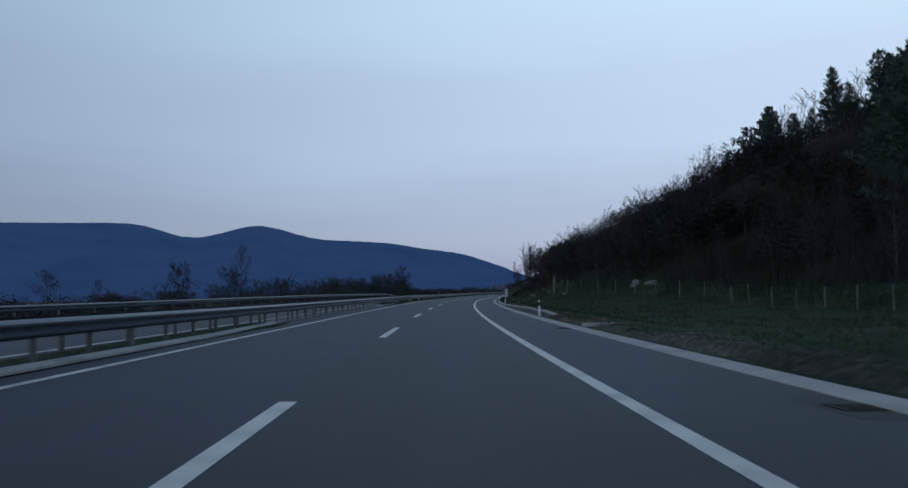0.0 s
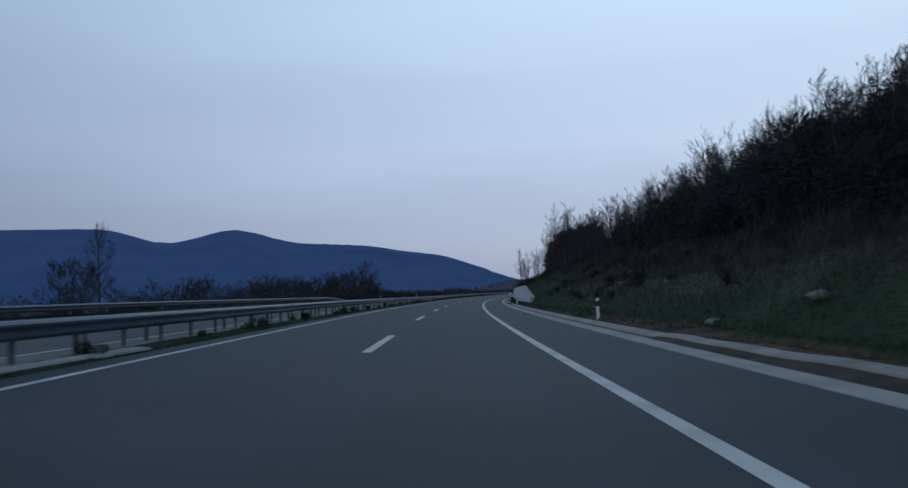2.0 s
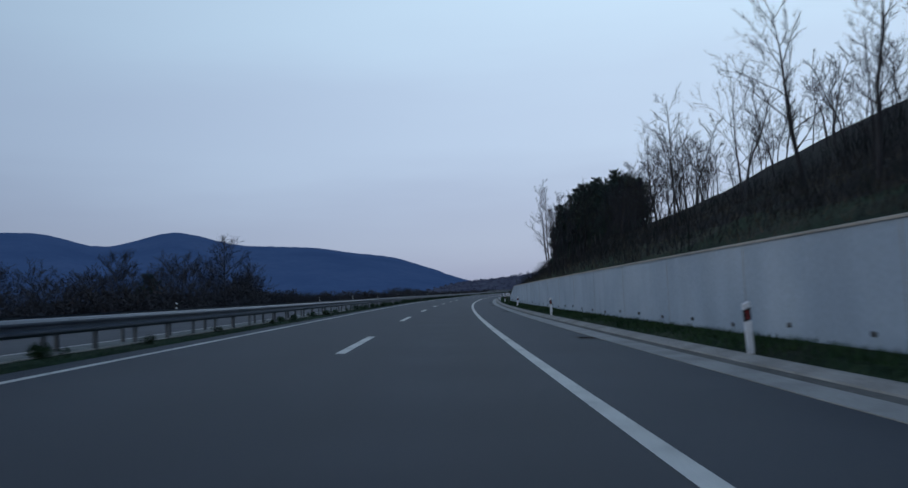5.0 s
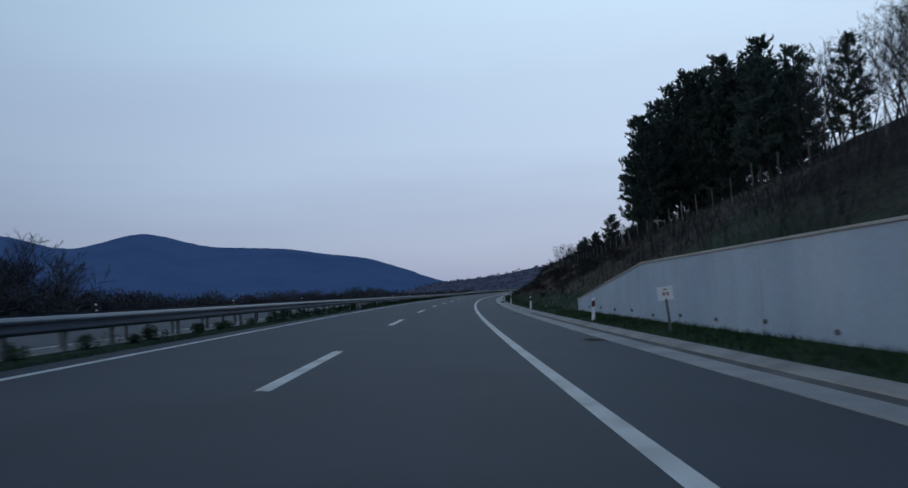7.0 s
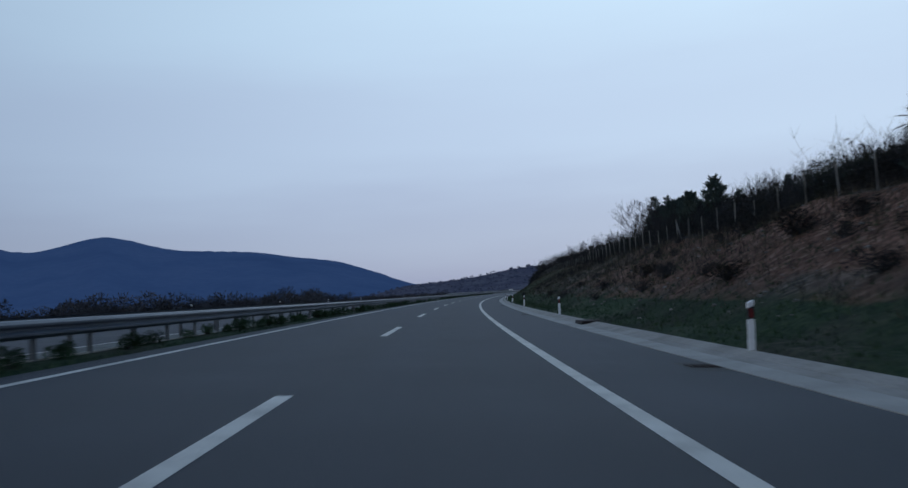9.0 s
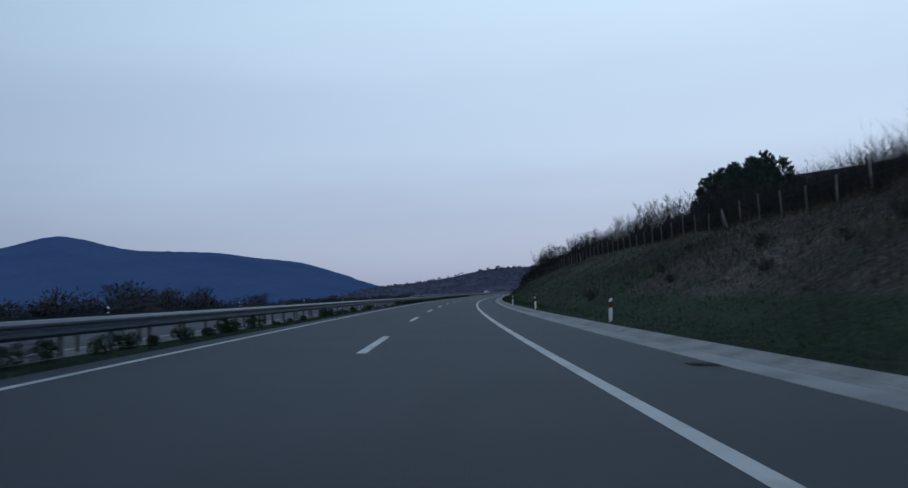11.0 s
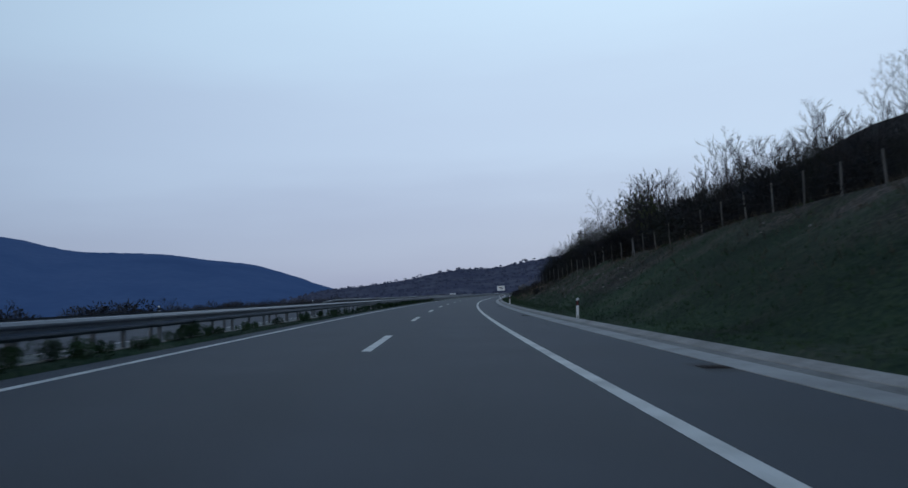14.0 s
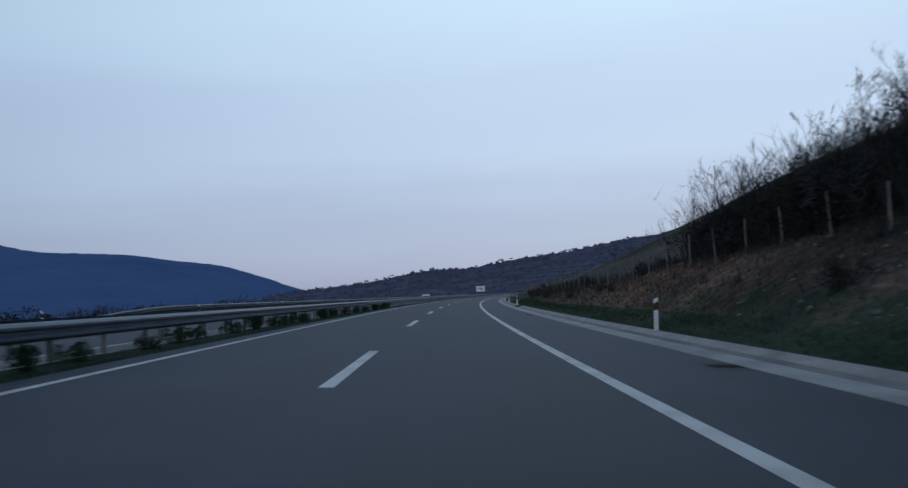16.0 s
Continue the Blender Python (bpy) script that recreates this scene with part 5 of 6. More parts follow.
def plant_all():
    r = random.Random(17)
    # single trees that stand out
    for k, s, o, top in ((WHIP[1], 156.5, 12.6, 11.4), (WHIP[0], 153.0, 12.4, 10.9), (BARE[4], 159.5, 13.0, 10.6), (BARE[4], 149.0, 13.6, 8.6), (BARE[1], 147.0, 14.4, 9.0), (WHIP[1], 142.5, 14.2, 9.6), (BARE[1], 140.5, 14.0, 8.2),
                         (WHIP[0], 138.5, 14.2, 9.5), (BARE[1], 136.5, 14.2, 8.9), (BARE[0], 136.0, 15.4, 9.0), (BARE[0], 172.0, 13.0, 9.9), (BARE[1], 161.5, 13.6, 9.6), (BARE[0], 164.5, 15.2, 10.6), (BARE[3], 151.5, 15.0, 9.6), (BARE[0], 145.0, 16.5, 10.6), (WHIP[0], 147.5, 17.5, 11.6),
                         (BARE[0], 176.0, 13.0, 9.6), (BARE[1], 180.0, 14.5, 11.0), (BARE[4], 184.0, 13.5, 10.6), (BARE[0], 192.0, 15.0, 12.4), (BARE[1], 166.0, 14.0, 10.8), (BARE[2], 200.0, 15.5, 12.2), (BARE[1], 206.0, 14.0, 11.8), (BARE[0], 214.0, 15.0, 12.0),
                         (BARE[0], 256.0, 22.0, 15.4), (BARE[2], 260.0, 23.5, 15.4), (BARE[0], 264.0, 24.5, 15.6), (BARE[2], 253.0, 24.5, 16.4), (BARE[3], 250.0, 21.0, 14.4), (WHIP[0], 229.0, 9.8, 10.6), (WHIP[1], 231.0, 10.6, 8.8), (WHIP[1], 227.0, 10.4, 8.4), (BARE[4], 235.0, 12.4, 8.6),
                         (BARE[2], 238.5, 15.0, 11.2), (BARE[0], 243.0, 18.2, 12.6), (BARE[2], 232.5, 12.8, 10.4), (BARE[2], 248.0, 18.8, 13.0), (BARE[0], 258.0, 19.8, 12.6), (BARE[3], 237.5, 13.4, 10.0), (PINE[0], 265.0, 20.4, 12.2), (BARE[0], 246.0, 19.4, 12.8), (BARE[2], 261.5, 21.6, 12.8), (BARE[1], 268.0, 22.6, 13.4),
                         (BARE[2], 259.5, 21.0, 13.2), (BARE[0], 262.5, 22.4, 13.8), (STOUT[1], 266.0, 23.6, 14.0), (BARE[2], 270.0, 25.0, 15.0), (BARE[0], 273.0, 26.4, 15.6), (BARE[3], 256.5, 19.4, 11.8), (BARE[2], 264.0, 19.0, 11.6), (BARE[0], 267.5, 21.0, 12.8), (STOUT[0], 261.0, 24.0, 14.6), (BARE[2], 255.0, 21.6, 13.4), (BARE[0], 271.5, 22.6, 13.8), (BARE[1], 276.0, 24.0, 14.6),
                         (YOUNG[0], 308.0, 16.9, 8.2), (BARE[4], 311.0, 17.5, 8.4), (YOUNG[1], 346.7, 18.4, 8.0), (YOUNG[0], 350.0, 19.2, 8.0), (YOUNG[1], 353.5, 18.6, 7.8), (YOUNG[0], 357.0, 19.6, 8.2), (YOUNG[1], 344.6, 19.2, 6.8), (BARE[0], 368.5, 18.2, 8.8), (BARE[2], 364.0, 18.6, 8.4),
                         (STOUT[0], 338.0, 18.0, 7.1), (BARE[3], 331.0, 18.0, 5.9), (BARE[2], 327.0, 18.6, 6.8), (YOUNG[0], 360.2, 28.2, 9.4), (YOUNG[1], 320.0, 17.0, 7.4),
                         (BARE[0], 404.3, 23.7, 8.2), (BARE[2], 400.0, 22.0, 7.6), (PINE[2], 383.0, 22.5, 10.6), (PINE[1], 388.0, 25.0, 11.1), (PINE[2], 378.0, 24.5, 10.0),
                         (STOUT[1], 519.9, 16.3, 9.9), (BARE[0], 507.0, 20.0, 9.4), (BARE[0], 554.8, 17.0, 8.0), (STOUT[0], 566.0, 16.6, 8.0), (BARE[2], 551.0, 17.6, 8.8), (BARE[0], 548.0, 17.0, 8.8), (BARE[2], 524.5, 18.5, 10.7),
                         (BARE[2], 558.5, 14.2, 6.9), (BARE[4], 567.0, 14.0, 6.5), (BARE[0], 553.5, 14.2, 6.6), (BARE[3], 551.0, 14.0, 6.8), (BARE[3], 548.0, 14.2, 7.4), (BARE[2], 546.0, 14.4, 7.7), (BARE[3], 543.0, 14.2, 7.4), (BARE[3], 540.0, 14.6, 8.2), (BARE[3], 537.0, 14.4, 8.2),
                         (BARE[2], 486.0, 19.0, 9.6), (BARE[0], 490.0, 21.0, 10.2), (BARE[2], 480.0, 22.0, 9.6), (BARE[0], 496.0, 18.5, 9.4), (BARE[1], 474.0, 21.0, 8.8),
                         (BARE[1], 489.0, 19.6, 9.7), (BARE[0], 491.5, 20.6, 10.2), (BARE[4], 493.5, 21.8, 10.8), (BARE[2], 487.5, 18.4, 9.6), (BARE[1], 498.0, 22.0, 10.8), (BARE[4], 503.0, 22.5, 10.8), (BARE[1], 484.0, 17.6, 9.2),
                         (BARE[0], 521.4, 15.0, 9.2), (BARE[1], 525.9, 17.0, 10.6), (BARE[2], 529.0, 15.4, 9.6), (BARE[0], 534.7, 17.0, 10.4), (BARE[1], 516.0, 15.2, 8.8), (BARE[0], 519.7, 17.0, 10.0), (BARE[2], 540.0, 17.0, 9.8), (BARE[0], 536.0, 15.2, 8.6),
                         (BARE[0], 449.0, 18.0, 7.2), (LOW[0], 452.0, 20.5, 8.9), (BARE[2], 455.0, 19.0, 8.0), (LOW[1], 457.5, 21.5, 8.6), (BARE[1], 460.0, 18.2, 8.2), (BARE[0], 462.5, 20.2, 8.7), (LOW[0], 465.0, 22.5, 10.1), (BARE[2], 467.0, 19.0, 8.2), (LOW[1], 470.0, 20.6, 9.0), (BARE[1], 472.0, 18.0, 8.1), (BARE[0], 454.0, 23.0, 10.5), (LOW[0], 461.0, 24.0, 9.8), (BARE[2], 468.0, 24.0, 10.5), (LOW[1], 476.0, 19.2, 7.9), (BARE[1], 479.0, 18.0, 6.9), (BARE[0], 445.0, 19.5, 8.8), (LOW[0], 447.0, 22.0, 9.7),
                         (BARE[0], 464.0, 26.0, 11.9), (BARE[2], 467.0, 28.0, 12.7), (BARE[1], 470.0, 24.5, 10.8), (STOUT[0], 473.0, 27.0, 10.7), (BARE[0], 476.0, 23.5, 11.1), (BARE[2], 478.0, 26.5, 11.6), (BARE[1], 481.0, 24.5, 11.6), (STOUT[0], 484.0, 28.0, 12.2), (BARE[0], 487.0, 25.5, 11.2), (BARE[2], 471.0, 30.0, 13.4), (BARE[1], 479.0, 30.0, 11.8), (STOUT[0], 461.0, 27.5, 12.7),
                         (BARE[1], 483.0, 21.5, 10.2), (BARE[0], 477.5, 20.0, 9.4), (BARE[4], 475.0, 18.6, 8.8), (BARE[2], 470.0, 18.8, 8.6), (BARE[1], 466.5, 21.0, 9.4), (BARE[0], 481.0, 19.2, 9.4),
                         (BARE[1], 111.0, 17.0, 10.6), (WHIP[0], 98.2, 14.2, 8.4), (BARE[1], 96.1, 17.0, 9.8), (WHIP[1], 102.0, 17.0, 9.9), (BARE[4], 91.8, 15.0, 8.2), (WHIP[0], 106.0, 19.0, 11.0), (BARE[1], 116.0, 18.0, 10.8), (WHIP[1], 121.0, 19.0, 11.4), (BARE[0], 108.0, 15.6, 9.4)):
        k.plant(s, o, top, rnd=r)
    for k, s, o, top, q in ((STOUT[0], 303.5, 17.8, 8.9, 1.5), (STOUT[1], 366.5, 17.8, 9.0, 1.3), (STOUT[0], 562.0, 14.0, 7.1, 1.2), (STOUT[1], 500.0, 16.0, 9.1, 1.05)):
        k.plant(s, o, top, rnd=r, squash=q)
    # pines over the retaining wall
    for i, (s, o) in enumerate(((290.5, 16.9), (293, 18.6), (295.5, 20.5), (294.0, 17.6), (298.0, 20.0), (296.5, 24.4), (300.5, 23.8), (292.5, 22.4), (291.5, 20.9), (297.5, 22.8), (293.5, 23.8), (299.5, 25.5), (295.5, 26.6), (301.5, 28.4), (297.5, 29.8), (303.5, 31.0), (289, 25.5), (290, 23.0), (296.0, 18.0), (302, 22.0), (305, 26.0), (286.5, 24.6), (284.0, 23.0), (287.0, 27.0), (282.0, 25.0))):
        PINE[i % 3].plant(s, o, 13.7 + 0.95 * (min(o, 21.4) - 16.5) + 0.25 * max(0.0, o - 21.4) - 0.5 * max(0.0, 288 - s) + r.uniform(-1.6, 0.2), rnd=r, squash=1.14)
    for i, (s, o, t) in enumerate(PINES_FAR):
        (PINE + DARK)[i % 5].plant(s, o, t, rnd=r, squash=1.05)
    # pines on the first hill
    for i, (s, o, t) in enumerate(((89.3, 36.0, 21.2), (96.5, 36.2, 20.4), (73.0, 36.0, 21.5), (77.8, 36.2, 18.8), (70.1, 36.4, 19.4), (63.9, 36.0, 20.3), (66.0, 37.0, 19.6), (60.4, 36.0, 19.0), (82.4, 36.5, 18.6), (86.0, 37.5, 20.0), (62.0, 38.0, 19.0), (57.0, 33.5, 17.6), (53.0, 32.0, 16.8),
                                   (55.0, 35.0, 19.4), (49.0, 31.0, 16.6), (46.0, 29.0, 15.4), (100.0, 40.0, 23.2), (93.0, 38.0, 21.4), (105.0, 40.5, 23.0), (70.0, 40.0, 22.0), (58.0, 39.0, 20.6), (79.0, 39.0, 21.6))):
        DARK[i % 3].plant(s, o, t + r.uniform(-0.3, 0.3), rnd=r)
    # young wood at the hill's end
    for _ in range(24):
        r.choice(BARE[:2] + WHIP + BARE[:1]).plant(r.uniform(112, 152), r.uniform(13.2, 21), h=r.uniform(3.4, 5.2), rnd=r)
    # the first hill's wood: its edge tree by tree, its depth joined
    n, deep = 0, []
    while n < 420:
        s, o = r.uniform(8, 186), r.uniform(12, 50)
        if o < fence_o(s) + 1.5 or (s < 100 and o > 33 and r.random() < 0.6):
            continue
        h = r.uniform(3.8, 5.9) * (0.85 if o < 20 else 1.0)
        if o < fence_o(s) + 4.5 and r.random() < 0.6:
            r.choice(BARE[:3] + BARE[4:] + BARE[1:2]).plant(s, o, h=h, rnd=r)
        else:
            deep.append((r.choice(SLIGHT), s, o, h, 1.0, r.uniform(0, 6.28)))
        n += 1
    grove("hill_wood", deep, "leafless wood covering the dark hillside", "woodland")
    # the bank over the wall
    n, over = 0, []
    while n < 120:
        s, o = r.uniform(150, 288), r.uniform(12, 42)
        if o < fence_o(s) - 4 or (s > 200 and o < 17.5) or (s > 262 and o < 22):
            continue
        h = r.uniform(4.4, 7.4) * (0.7 if s < 165 else 1.0)
        if o < 19 and s < 240:
            r.choice(BARE).plant(s, o, h=h, rnd=r)
        else:
            over.append((r.choice(SLIGHT), s, o, h, 1.0, r.uniform(0, 6.28)))
        n += 1
    grove("bank_wood", over, "leafless wood on the slope over the wall", "woodland")
    # behind the fence to the end of the bank
    n, back = 0, []
    while n < 260:
        s = r.uniform(312, 570)
        d = r.uniform(1.2, 14) if s > 395 else r.uniform(1.5, 16)
        if s < 395 and r.random() < 0.55 or s > 560 and d < 5:
            continue
        h = float(np.interp(s, [312, 330, 345, 370, 394, 403, 415, 424, 450, 480, 520, 545, 570, 606], [3.2, 1.8, 2.2, 3.6, 4.0, 2.0, 2.2, 3.8, 3.4, 3.9, 5.4, 4.4, 2.8, 2.6])) * r.uniform(0.6, 1.12)
        if d < 3.4:
            r.choice(LOW[:2] if s < 510 else LOW).plant(s, fence_o(s) + d, h=h, rnd=r, squash=r.uniform(0.9, 1.2))
        else:
            back.append((r.choice(LOW[:2]), s, fence_o(s) + d, h, r.uniform(0.9, 1.2), r.uniform(0, 6.28)))
        n += 1
    grove("fence_wood", back, "leafless wood behind the fence", "woodland")
    # the dense thicket at the trees' feet
    dense = []
    for _ in range(190):
        s = r.choice((r.uniform(312, 345), r.uniform(400, 490), r.uniform(490, 562), r.uniform(490, 562)))
        top = float(np.interp(s, [312, 345, 400, 490, 505, 560, 590], [1.8, 1.4, 1.2, 1.5, 2.1, 1.9, 0.9]))
        dense.append((r.choice(THICK), s, fence_o(s) + 0.9 + 6.5 * r.random(), top * r.uniform(0.6, 1.15), r.uniform(0.9, 1.4), r.uniform(0, 6.28)))
    for _ in range(110):
        s = r.uniform(40, 150)
        dense.append((r.choice(THICK), s, fence_o(s) + 3 + 26 * r.random(), r.uniform(1.6, 3.0), r.uniform(0.9, 1.4), r.uniform(0, 6.28)))
    for _ in range(60):
        s = r.uniform(85, 150)
        dense.append((r.choice(THICK), s, max(11.5, fence_o(s) + 0.5) + 9 * r.random(), r.uniform(1.2, 2.4), r.uniform(0.9, 1.4), r.uniform(0, 6.28)))
    grove("thicket", dense, "dense dark leafless thicket behind the fence", "woodland")
    # scrub on the crest farther on
    crest = []
    for _ in range(70):
        s = r.uniform(604, 900)
        crest.append((r.choice(SLIGHT), s, fence_o(s) + r.uniform(10, 45), r.uniform(1.6, 3.4), 1.4, r.uniform(0, 6.28)))
    grove("crest_scrub", crest, "low leafless scrub along the crest", "woodland")
    # the valley
    for k, s, o, top, q in ((BIG[0], 175.5, -48.9, 13.6, 0.62), (BIG[1], 243.7, -92.7, 13.2, 0.9), (BIG[0], 286.8, -145.4, 9.5, 0.8), (BIG[1], 313.0, -184.0, 15.0, 1.0), (BIG[1], 180.0, -53.0, 9.0, 1.0),
                            (BIG[0], 276.3, -30.7, 11.6, 1.15), (BIG[1], 281.0, -33.5, 9.6, 1.2), (BIG[1], 296.5, -34.5, 8.8, 1.15), (BIG[0], 310.5, -38.0, 7.6, 1.1), (BIG[0], 484.0, -38.0, 4.9, 1.2), (BIG[1], 498.4, -33.0, 3.8, 1.3), (BIG[0], 504.0, -35.0, 3.4, 1.3), (BIG[0], 224.3, -33.0, 5.4, 1.3), (BIG[1], 196.7, -33.0, 4.5, 1.3), (BIG[0], 249.2, -33.0, 8.0, 1.2), (BIG[1], 263.5, -33.0, 8.7, 1.2), (BIG[0], 446.0, -33.0, 4.9, 1.2), (BIG[0], 287.0, -37.0, 9.0, 1.2), (BIG[1], 292.0, -43.0, 8.4, 1.2), (BIG[1], 285.8, -55.5, 7.6, 1.3), (BIG[0], 298.0, -50.0, 8.0, 1.2),
                            (BIG[0], 299.0, -36.0, 6.6, 1.3), (BIG[1], 303.0, -38.5, 6.4, 1.2), (BIG[1], 293.0, -33.5, 6.6, 1.3), (BIG[0], 308.0, -37.0, 4.8, 1.3), (BIG[0], 289.0, -31.0, 6.0, 1.3), (BIG[1], 481.8, -43.4, 5.0, 1.2), (BIG[0], 361.0, -59.0, 5.6, 1.2), (BIG[1], 458.0, -33.2, 4.3, 1.4), (BIG[0], 479.3, -36.5, 4.0, 1.3), (BIG[1], 511.0, -39.0, 3.7, 1.3), (BIG[0], 330.0, -75.0, 5.5, 1.3)):
        k.plant(s, o, top, rnd=r, squash=q)
    copse = [(r.choice(VALE), r.uniform(215, 318), r.uniform(-68, -34), r.uniform(6.0, 9.0), r.uniform(1.1, 1.4), r.uniform(0, 6.28)) for _ in range(70)]
    grove("valley_copse", copse, "dark leafless copse beside the far carriageway", "woodland")
    PINE[2].plant(268.0, -38.0, 6.0, rnd=r, squash=1.6)
    far = []
    for _ in range(230):
        s, d = r.uniform(40, 980), r.random() ** 1.6
        far.append((r.choice(HEDGE), s, -23.5 - 95 * d, r.uniform(1.6, 3.4) * (1 + 0.5 * d), r.uniform(1.0, 1.6), r.uniform(0, 6.28)))
    for _ in range(190):
        s = r.uniform(200, 640)
        far.append((r.choice(HEDGE), s, -24.5 - 22 * r.random(), r.uniform(2.6, 4.6) * (1.0 if s < 470 else 0.75), r.uniform(0.9, 1.3), r.uniform(0, 6.28)))
    for _ in range(70):
        far.append((r.choice(VALE), r.uniform(180, 980), -26 - 110 * r.random(), r.uniform(3.0, 5.2), 1.3, r.uniform(0, 6.28)))
    for _ in range(70):
        far.append((r.choice(VALE), r.gauss(300, 36), -48 - 70 * r.random(), r.uniform(5.0, 8.5), 1.25, r.uniform(0, 6.28)))
    grove("valley_thicket", far, "dark leafless thickets and hedges in the valley", "woodland")
    # shrubs under the barrier
    s = 74.0
    while s < 600:
        thick = 225 < s < 390 or 440 < s < 482
        size = r.uniform(0.26, 0.46) if thick else r.uniform(0.34, 0.50) if s > 515 else r.uniform(0.20, 0.42)
        r.choice(BUSH).plant(s, r.uniform(-4.95, -4.6), h=size, rnd=r, squash=r.uniform(0.6, 0.95))
        s += r.choice((0.8, 1.2, 1.8, 2.6) if thick else (1.4, 1.9, 2.4, 3.2) if s > 515 else (1.2, 2.0, 2.8, 4.2, 6.4))
    # low bushes on the dry bank
    for _ in range(14):
        s = r.uniform(278, 335)
        r.choice(THICK).plant(s, r.uniform(9.6, 14.0), h=r.uniform(0.5, 1.0), rnd=r, squash=r.uniform(0.9, 1.3), label="dark twiggy bush on the red bank")
    for _ in range(130):
        s = r.choice((r.uniform(276, 410), r.uniform(276, 410), r.uniform(88, 144), r.uniform(88, 144), r.uniform(540, 640)))
        o = r.uniform(8.8, fence_o(s) + 1.0)
        r.choice(SCRUB + THICK[:1]).plant(s, o, h=r.uniform(0.25, 0.75), rnd=r, squash=r.uniform(0.6, 1.0), label="low twiggy bush on the dry bank")


plant_all()


def scatter(name, mat, label, category, rnd, count, pick, shape):
    """Joins many small growths into one object of stuff."""
    spots = [pick(rnd) for _ in range(count)]
    pts = np.array([(*spot(s, o), ground(s, o)) for s, o in spots if o is not None])
    verts, sizes, corners = shape(np.random.default_rng(rnd.randrange(1 << 30)), pts)
    ob = new(name, bulk_mesh(name, verts, corners, sizes, [mat]))
    return tagged(ob, label, category, kind="stuff")


def slivers(base, wide, tip):
    """One thin triangle from each base to each tip."""
    verts = np.stack((base - wide, base + wide, tip), axis=1).reshape(-1, 3)
    return verts, np.full(len(base), 3, dtype=np.int32), np.arange(len(verts), dtype=np.int32)


def level_width(g, n, wide):
    a = g.uniform(0, 2 * math.pi, n)
    return np.stack((np.cos(a), np.sin(a), np.zeros(n)), axis=1) * wide


def blades(low, high, n, wide, lean=0.35):
    def shape(g, pts):
        p = np.repeat(pts, n, axis=0)
        m = len(p)
        h = g.uniform(low, high, m)[:, None]
        q = p + g.normal(0, 1, (m, 3)) * (0.07, 0.07, 0) - (0, 0, 0.02)
        return slivers(q, level_width(g, m, wide), q + np.concatenate((g.normal(0, lean, (m, 2)), np.ones((m, 1))), axis=1) * h)
    return shape


def brush(low, high, n, wide):
    """Tangled thin stems."""
    def shape(g, pts):
        p = np.repeat(pts, n, axis=0)
        m = len(p)
        h = g.uniform(low, high, m)[:, None]
        q = p + g.normal(0, 1, (m, 3)) * (0.5, 0.5, 0) - (0, 0, 0.05)
        t = q + np.concatenate((g.normal(0, 0.30, (m, 2)), np.ones((m, 1))), axis=1) * h
        w = level_width(g, m, wide)
        q4, t4, w4, h4 = (np.repeat(a, 4, axis=0) for a in (q, t, w, h))
        b = q4 + (t4 - q4) * g.uniform(0.3, 0.9, 4 * m)[:, None]
        e = b + np.concatenate((g.normal(0, 0.28, (4 * m, 2)), g.uniform(0.05, 0.5, (4 * m, 1))), axis=1) * h4 * 0.6
        return slivers(np.concatenate((q, b)), np.concatenate((w, w4 * 0.5)), np.concatenate((t, e)))
    return shape


def pebbles(low, high):
    def shape(g, pts):
        vs, fs, k = [], [], 5
        for x, y, z in pts:
            r, j = low + (high - low) * g.random() ** 3, len(vs)
            for ring, up in ((1.0, -0.1), (0.8, 0.45)):
                for i in range(k):
                    t = 2 * math.pi * i / k + g.uniform(-0.3, 0.3)
                    q = r * ring * g.uniform(0.7, 1.15)
                    vs.append((x + q * math.cos(t), y + q * math.sin(t), z + r * up * g.uniform(0.7, 1.2)))
            vs.append((x + g.normal(0, r * 0.2), y + g.normal(0, r * 0.2), z + r * 0.7))
            for i in range(k):
                fs.append((j + i, j + (i + 1) % k, j + k + (i + 1) % k, j + k + i))
                fs.append((j + k + i, j + k + (i + 1) % k, j + 2 * k))
        v, corners, sizes = packed((vs, fs))
        return v, sizes, corners
    return shape


def verge(rnd):
    s = rnd.uniform(-2, 620)
    return s, (7.75 if 40 < s < 80 else 6.98) + (0.4 if 40 < s < 80 else 1.1) * rnd.random()


def lower_bank(rnd):
    s = rnd.uniform(0, 620)
    if WALL_S0 - 1 < s < WALL_S1 + 1:
        return s, rnd.uniform(7.0, 8.0)
    return s, 8.0 + (fence_o(s) - 8.0) * rnd.random() ** 1.5


def upper_bank(rnd):
    s = rnd.choice((rnd.uniform(270, 620), rnd.uniform(-5, 142), rnd.uniform(270, 420)))
    return s, 8.6 + (fence_o(s) + 1.5 - 8.6) * rnd.random() ** 0.6


def over_wall(rnd):
    s = rnd.uniform(WALL_S0, WALL_S1)
    return s, rnd.uniform(8.7, fence_o(s) + 2)


def median(rnd):
    s = rnd.uniform(-5, 620)
    return s, (None if 29 < s < 71 else -4.25 - (0.72 if s > 70 else 1.4) * rnd.random())


def wood_floor(rnd):
    s = rnd.uniform(5, 200)
    return s, max(fence_o(s) + (0.8 if s < 130 else 2.0), 11.0 if s > 80 else 0.0) + 34 * rnd.random() ** 1.3


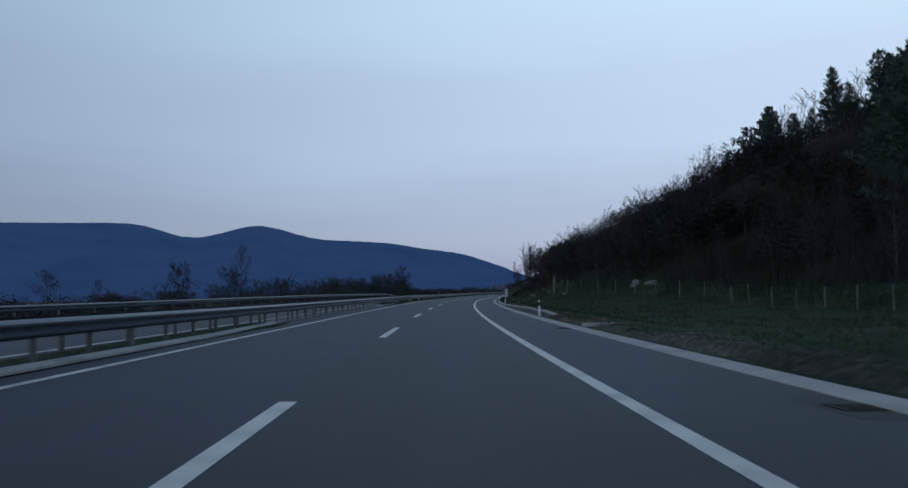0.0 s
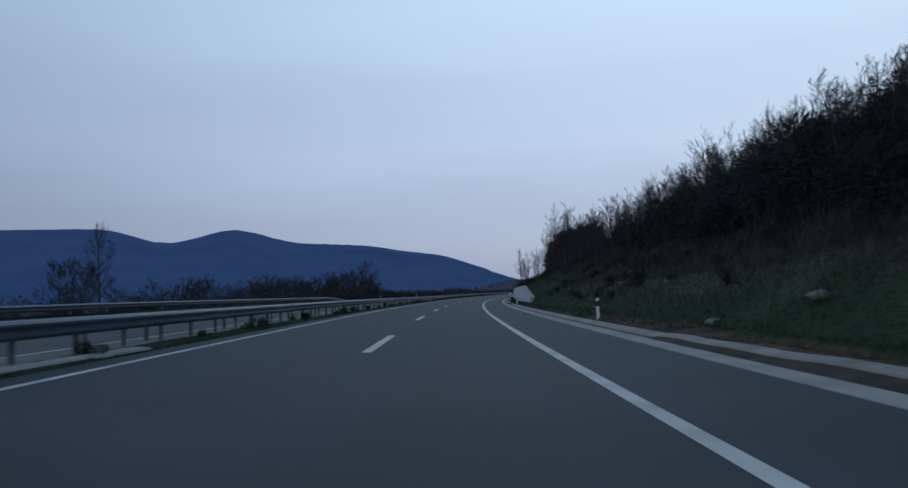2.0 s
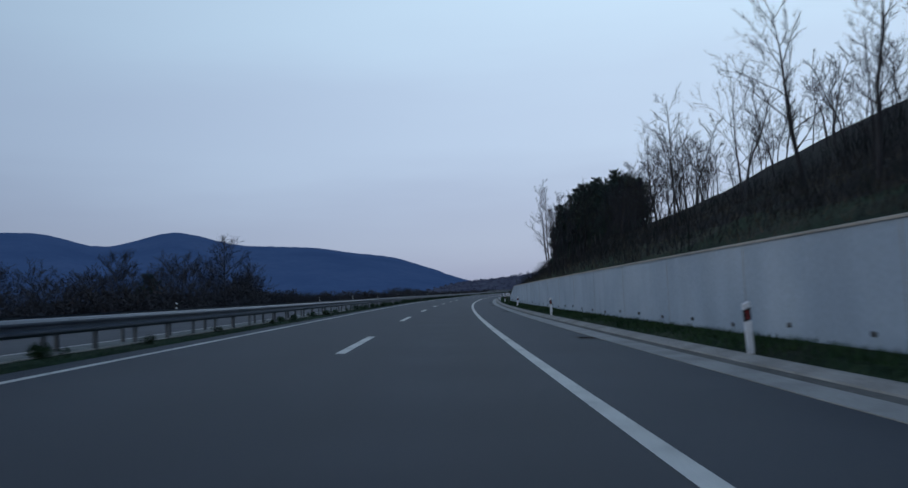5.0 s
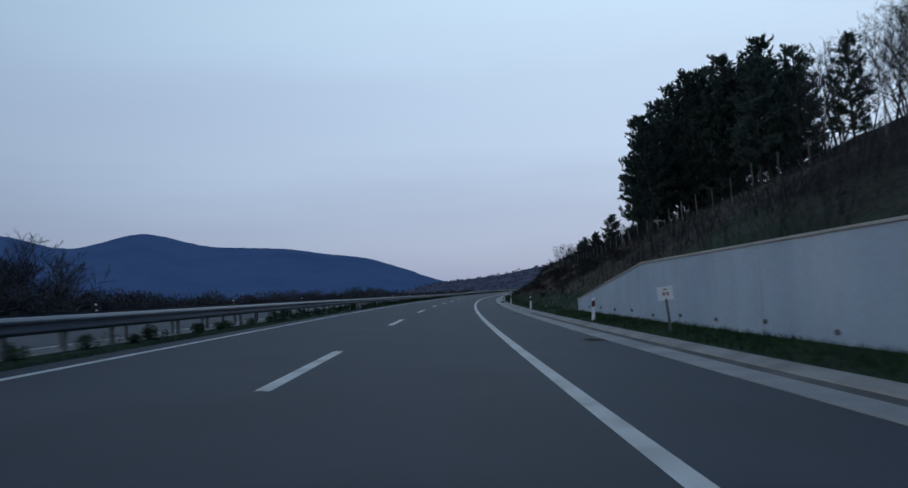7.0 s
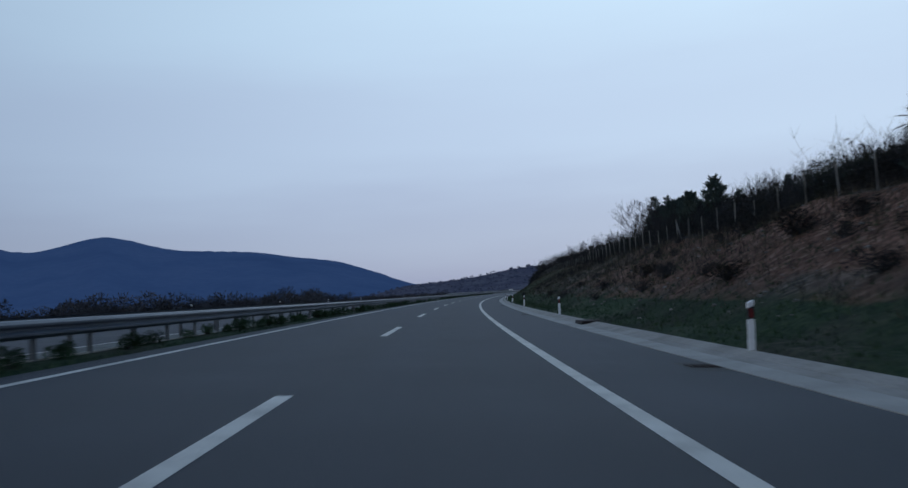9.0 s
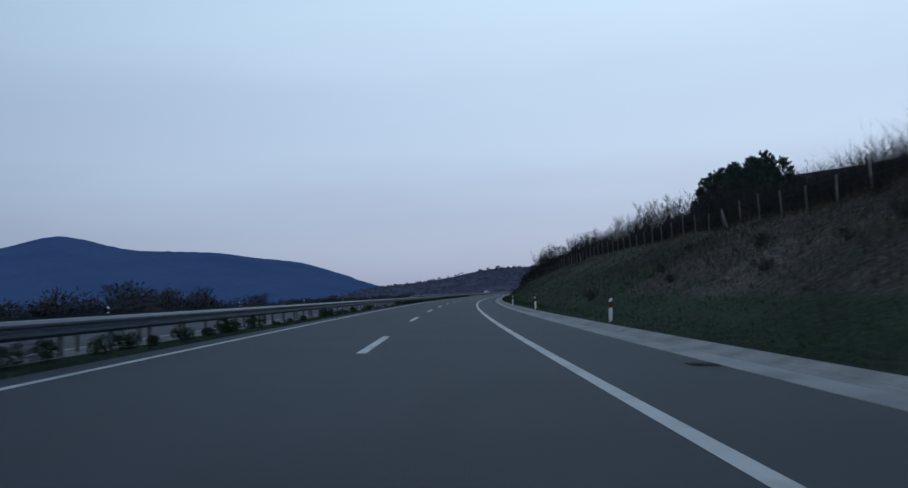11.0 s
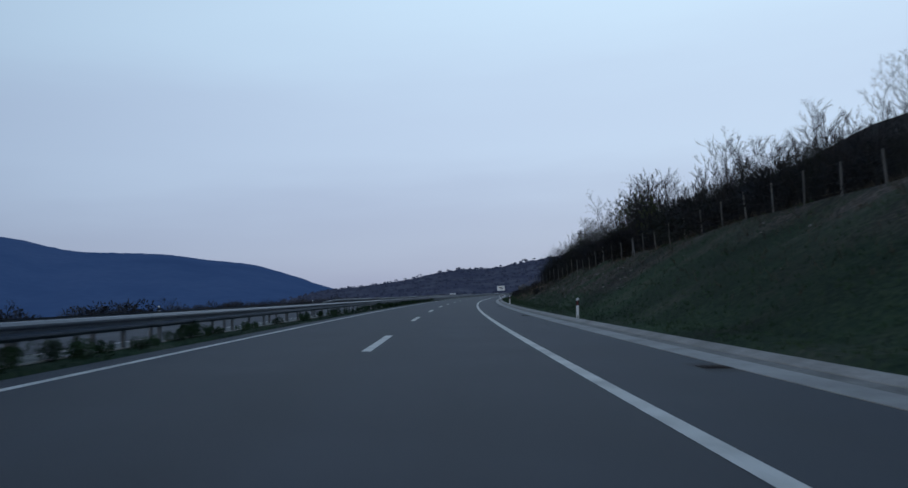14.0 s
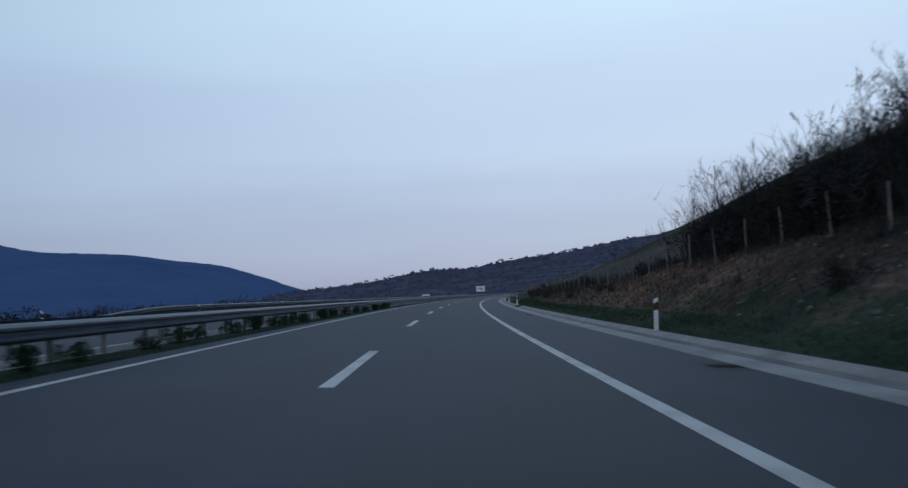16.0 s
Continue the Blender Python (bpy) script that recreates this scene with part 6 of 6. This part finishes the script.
def behind_fence(rnd):
    s = rnd.uniform(300, 562)
    return s, fence_o(s) + 0.6 + 11 * rnd.random()


def thick_fence(rnd):
    s = rnd.uniform(490, 560)
    return s, fence_o(s) + 1.0 + 8 * rnd.random()


def valley_edge(rnd):
    return rnd.uniform(60, 760), -24.0 - 24 * rnd.random() ** 1.3


def valley_copse(rnd):
    return rnd.gauss(294, 20), rnd.uniform(-70, -27)


def red_bank(rnd):
    s = rnd.choice((rnd.gauss(325, 28), rnd.gauss(592, 24), rnd.gauss(330, 30), rnd.gauss(528, 16)))
    return s, rnd.uniform(8.4, max(9.5, fence_o(s)))


def dry_bank(rnd):
    s = rnd.choice((rnd.uniform(272, 410), rnd.uniform(272, 410), rnd.uniform(530, 620), rnd.uniform(80, 142)))
    return s, 8.6 + (fence_o(s) + 1.0 - 8.6) * rnd.random() ** 0.55


def far_verge(rnd):
    return rnd.uniform(20, 620), -17.0 - 6.0 * rnd.random() ** 1.4


g = random.Random(31)
scatter("verge_grass", GRASS, "short green grass along the gutter and bank foot", "grass", g, 15000, verge, blades(0.04, 0.11, 3, 0.012))
scatter("bank_grass", GRASS, "rough green grass on the bank", "grass", g, 30000, lower_bank, blades(0.05, 0.17, 3, 0.014))
scatter("dead_grass", DRY, "dry straw-coloured grass tufts on the bank", "grass", g, 22000, upper_bank, blades(0.10, 0.38, 3, 0.013, 0.5))
scatter("wall_top_grass", DRY, "dry grass on the bank over the wall", "grass", g, 5000, over_wall, blades(0.10, 0.35, 3, 0.014, 0.5))
scatter("median_grass", GRASS, "grass and weeds in the median", "grass", g, 7000, median, blades(0.02, 0.09, 3, 0.010))
scatter("far_verge_grass", DRY, "dry grass beyond the other carriageway", "grass", g, 6000, far_verge, blades(0.15, 0.5, 3, 0.02))
scatter("undergrowth", UNDER, "tangled leafless undergrowth under the trees", "undergrowth", g, 5000, wood_floor, brush(0.6, 2.2, 7, 0.022))
scatter("undergrowth", UNDER, "tangled thicket behind the fence", "undergrowth", g, 6500, behind_fence, brush(0.7, 2.4, 6, 0.016))
scatter("undergrowth", UNDER, "tall dark thicket behind the fence", "undergrowth", g, 3000, thick_fence, brush(0.9, 3.0, 7, 0.020))
scatter("undergrowth", UNDER, "twiggy scrub on the bank over the wall", "undergrowth", g, 1500, over_wall, brush(0.3, 1.1, 6, 0.012))
scatter("valley_scrub", VALLEY, "leafless scrub along the valley edge", "undergrowth", g, 4200, valley_edge, brush(0.6, 2.3, 6, 0.028))
scatter("valley_scrub", VALLEY, "leafless scrub under the valley trees", "undergrowth", g, 2600, valley_copse, brush(1.2, 4.4, 8, 0.030))
scatter("bank_brush", UNDER, "low dry brush on the bank", "undergrowth", g, 3600, dry_bank, brush(0.12, 0.6, 6, 0.009))
scatter("rubble", ROCK, "pale loose limestone rubble on the red bank", "stones", g, 1300, red_bank, pebbles(0.03, 0.12))


def boulder_mesh(seed):
    rnd = random.Random(seed)
    bm = bmesh.new()
    bmesh.ops.create_icosphere(bm, subdivisions=2, radius=1.0)
    for v in bm.verts:
        n = noise.noise(v.co * 1.3 + Vector((seed, 0, 0))) * 0.45 + noise.noise(v.co * 3.1 + Vector((0, seed, 0))) * 0.18
        v.co = v.co * (1 + n)
        v.co.z *= 0.6
    me = bpy.data.meshes.new("boulder")
    bm.to_mesh(me)
    bm.free()
    me.materials.append(ROCK)
    return me


def boulders():
    rnd = random.Random(23)
    shapes = [boulder_mesh(i + 1) for i in range(4)]
    spots = [(60.4, 15.4, 0.42), (58.6, 16.2, 0.46), (61.4, 15.6, 0.34), (81.0, 9.4, 0.2), (84.5, 8.2, 0.17), (79.0, 12.0, 0.16), (98.0, 7.6, 0.14), (104.0, 8.4, 0.12), (108.0, 10.5, 0.2), (113.0, 12.0, 0.16), (68.0, 11.0, 0.22), (72.5, 10.2, 0.18), (118.0, 9.2, 0.14)]
    for _ in range(40):
        s = rnd.choice((rnd.uniform(85, 142), rnd.uniform(280, 400), rnd.uniform(400, 600), rnd.uniform(280, 380)))
        spots.append((s, rnd.uniform(7.6, max(8.4, fence_o(s) - 0.5)), rnd.uniform(0.05, 0.13)))
    for s, o, k in spots:
        ob = new("boulder", rnd.choice(shapes))
        ob.matrix_basis = stand(s, o, ground(s, o) + 0.12 * k, rnd.uniform(0, 6), k) @ Matrix.Diagonal((1.2, 0.9, 1, 1))
        tagged(ob, "large pale limestone boulder behind the fence" if k > 0.5 else "pale limestone stone lying on the bank", "rock", "loose stones")


boulders()
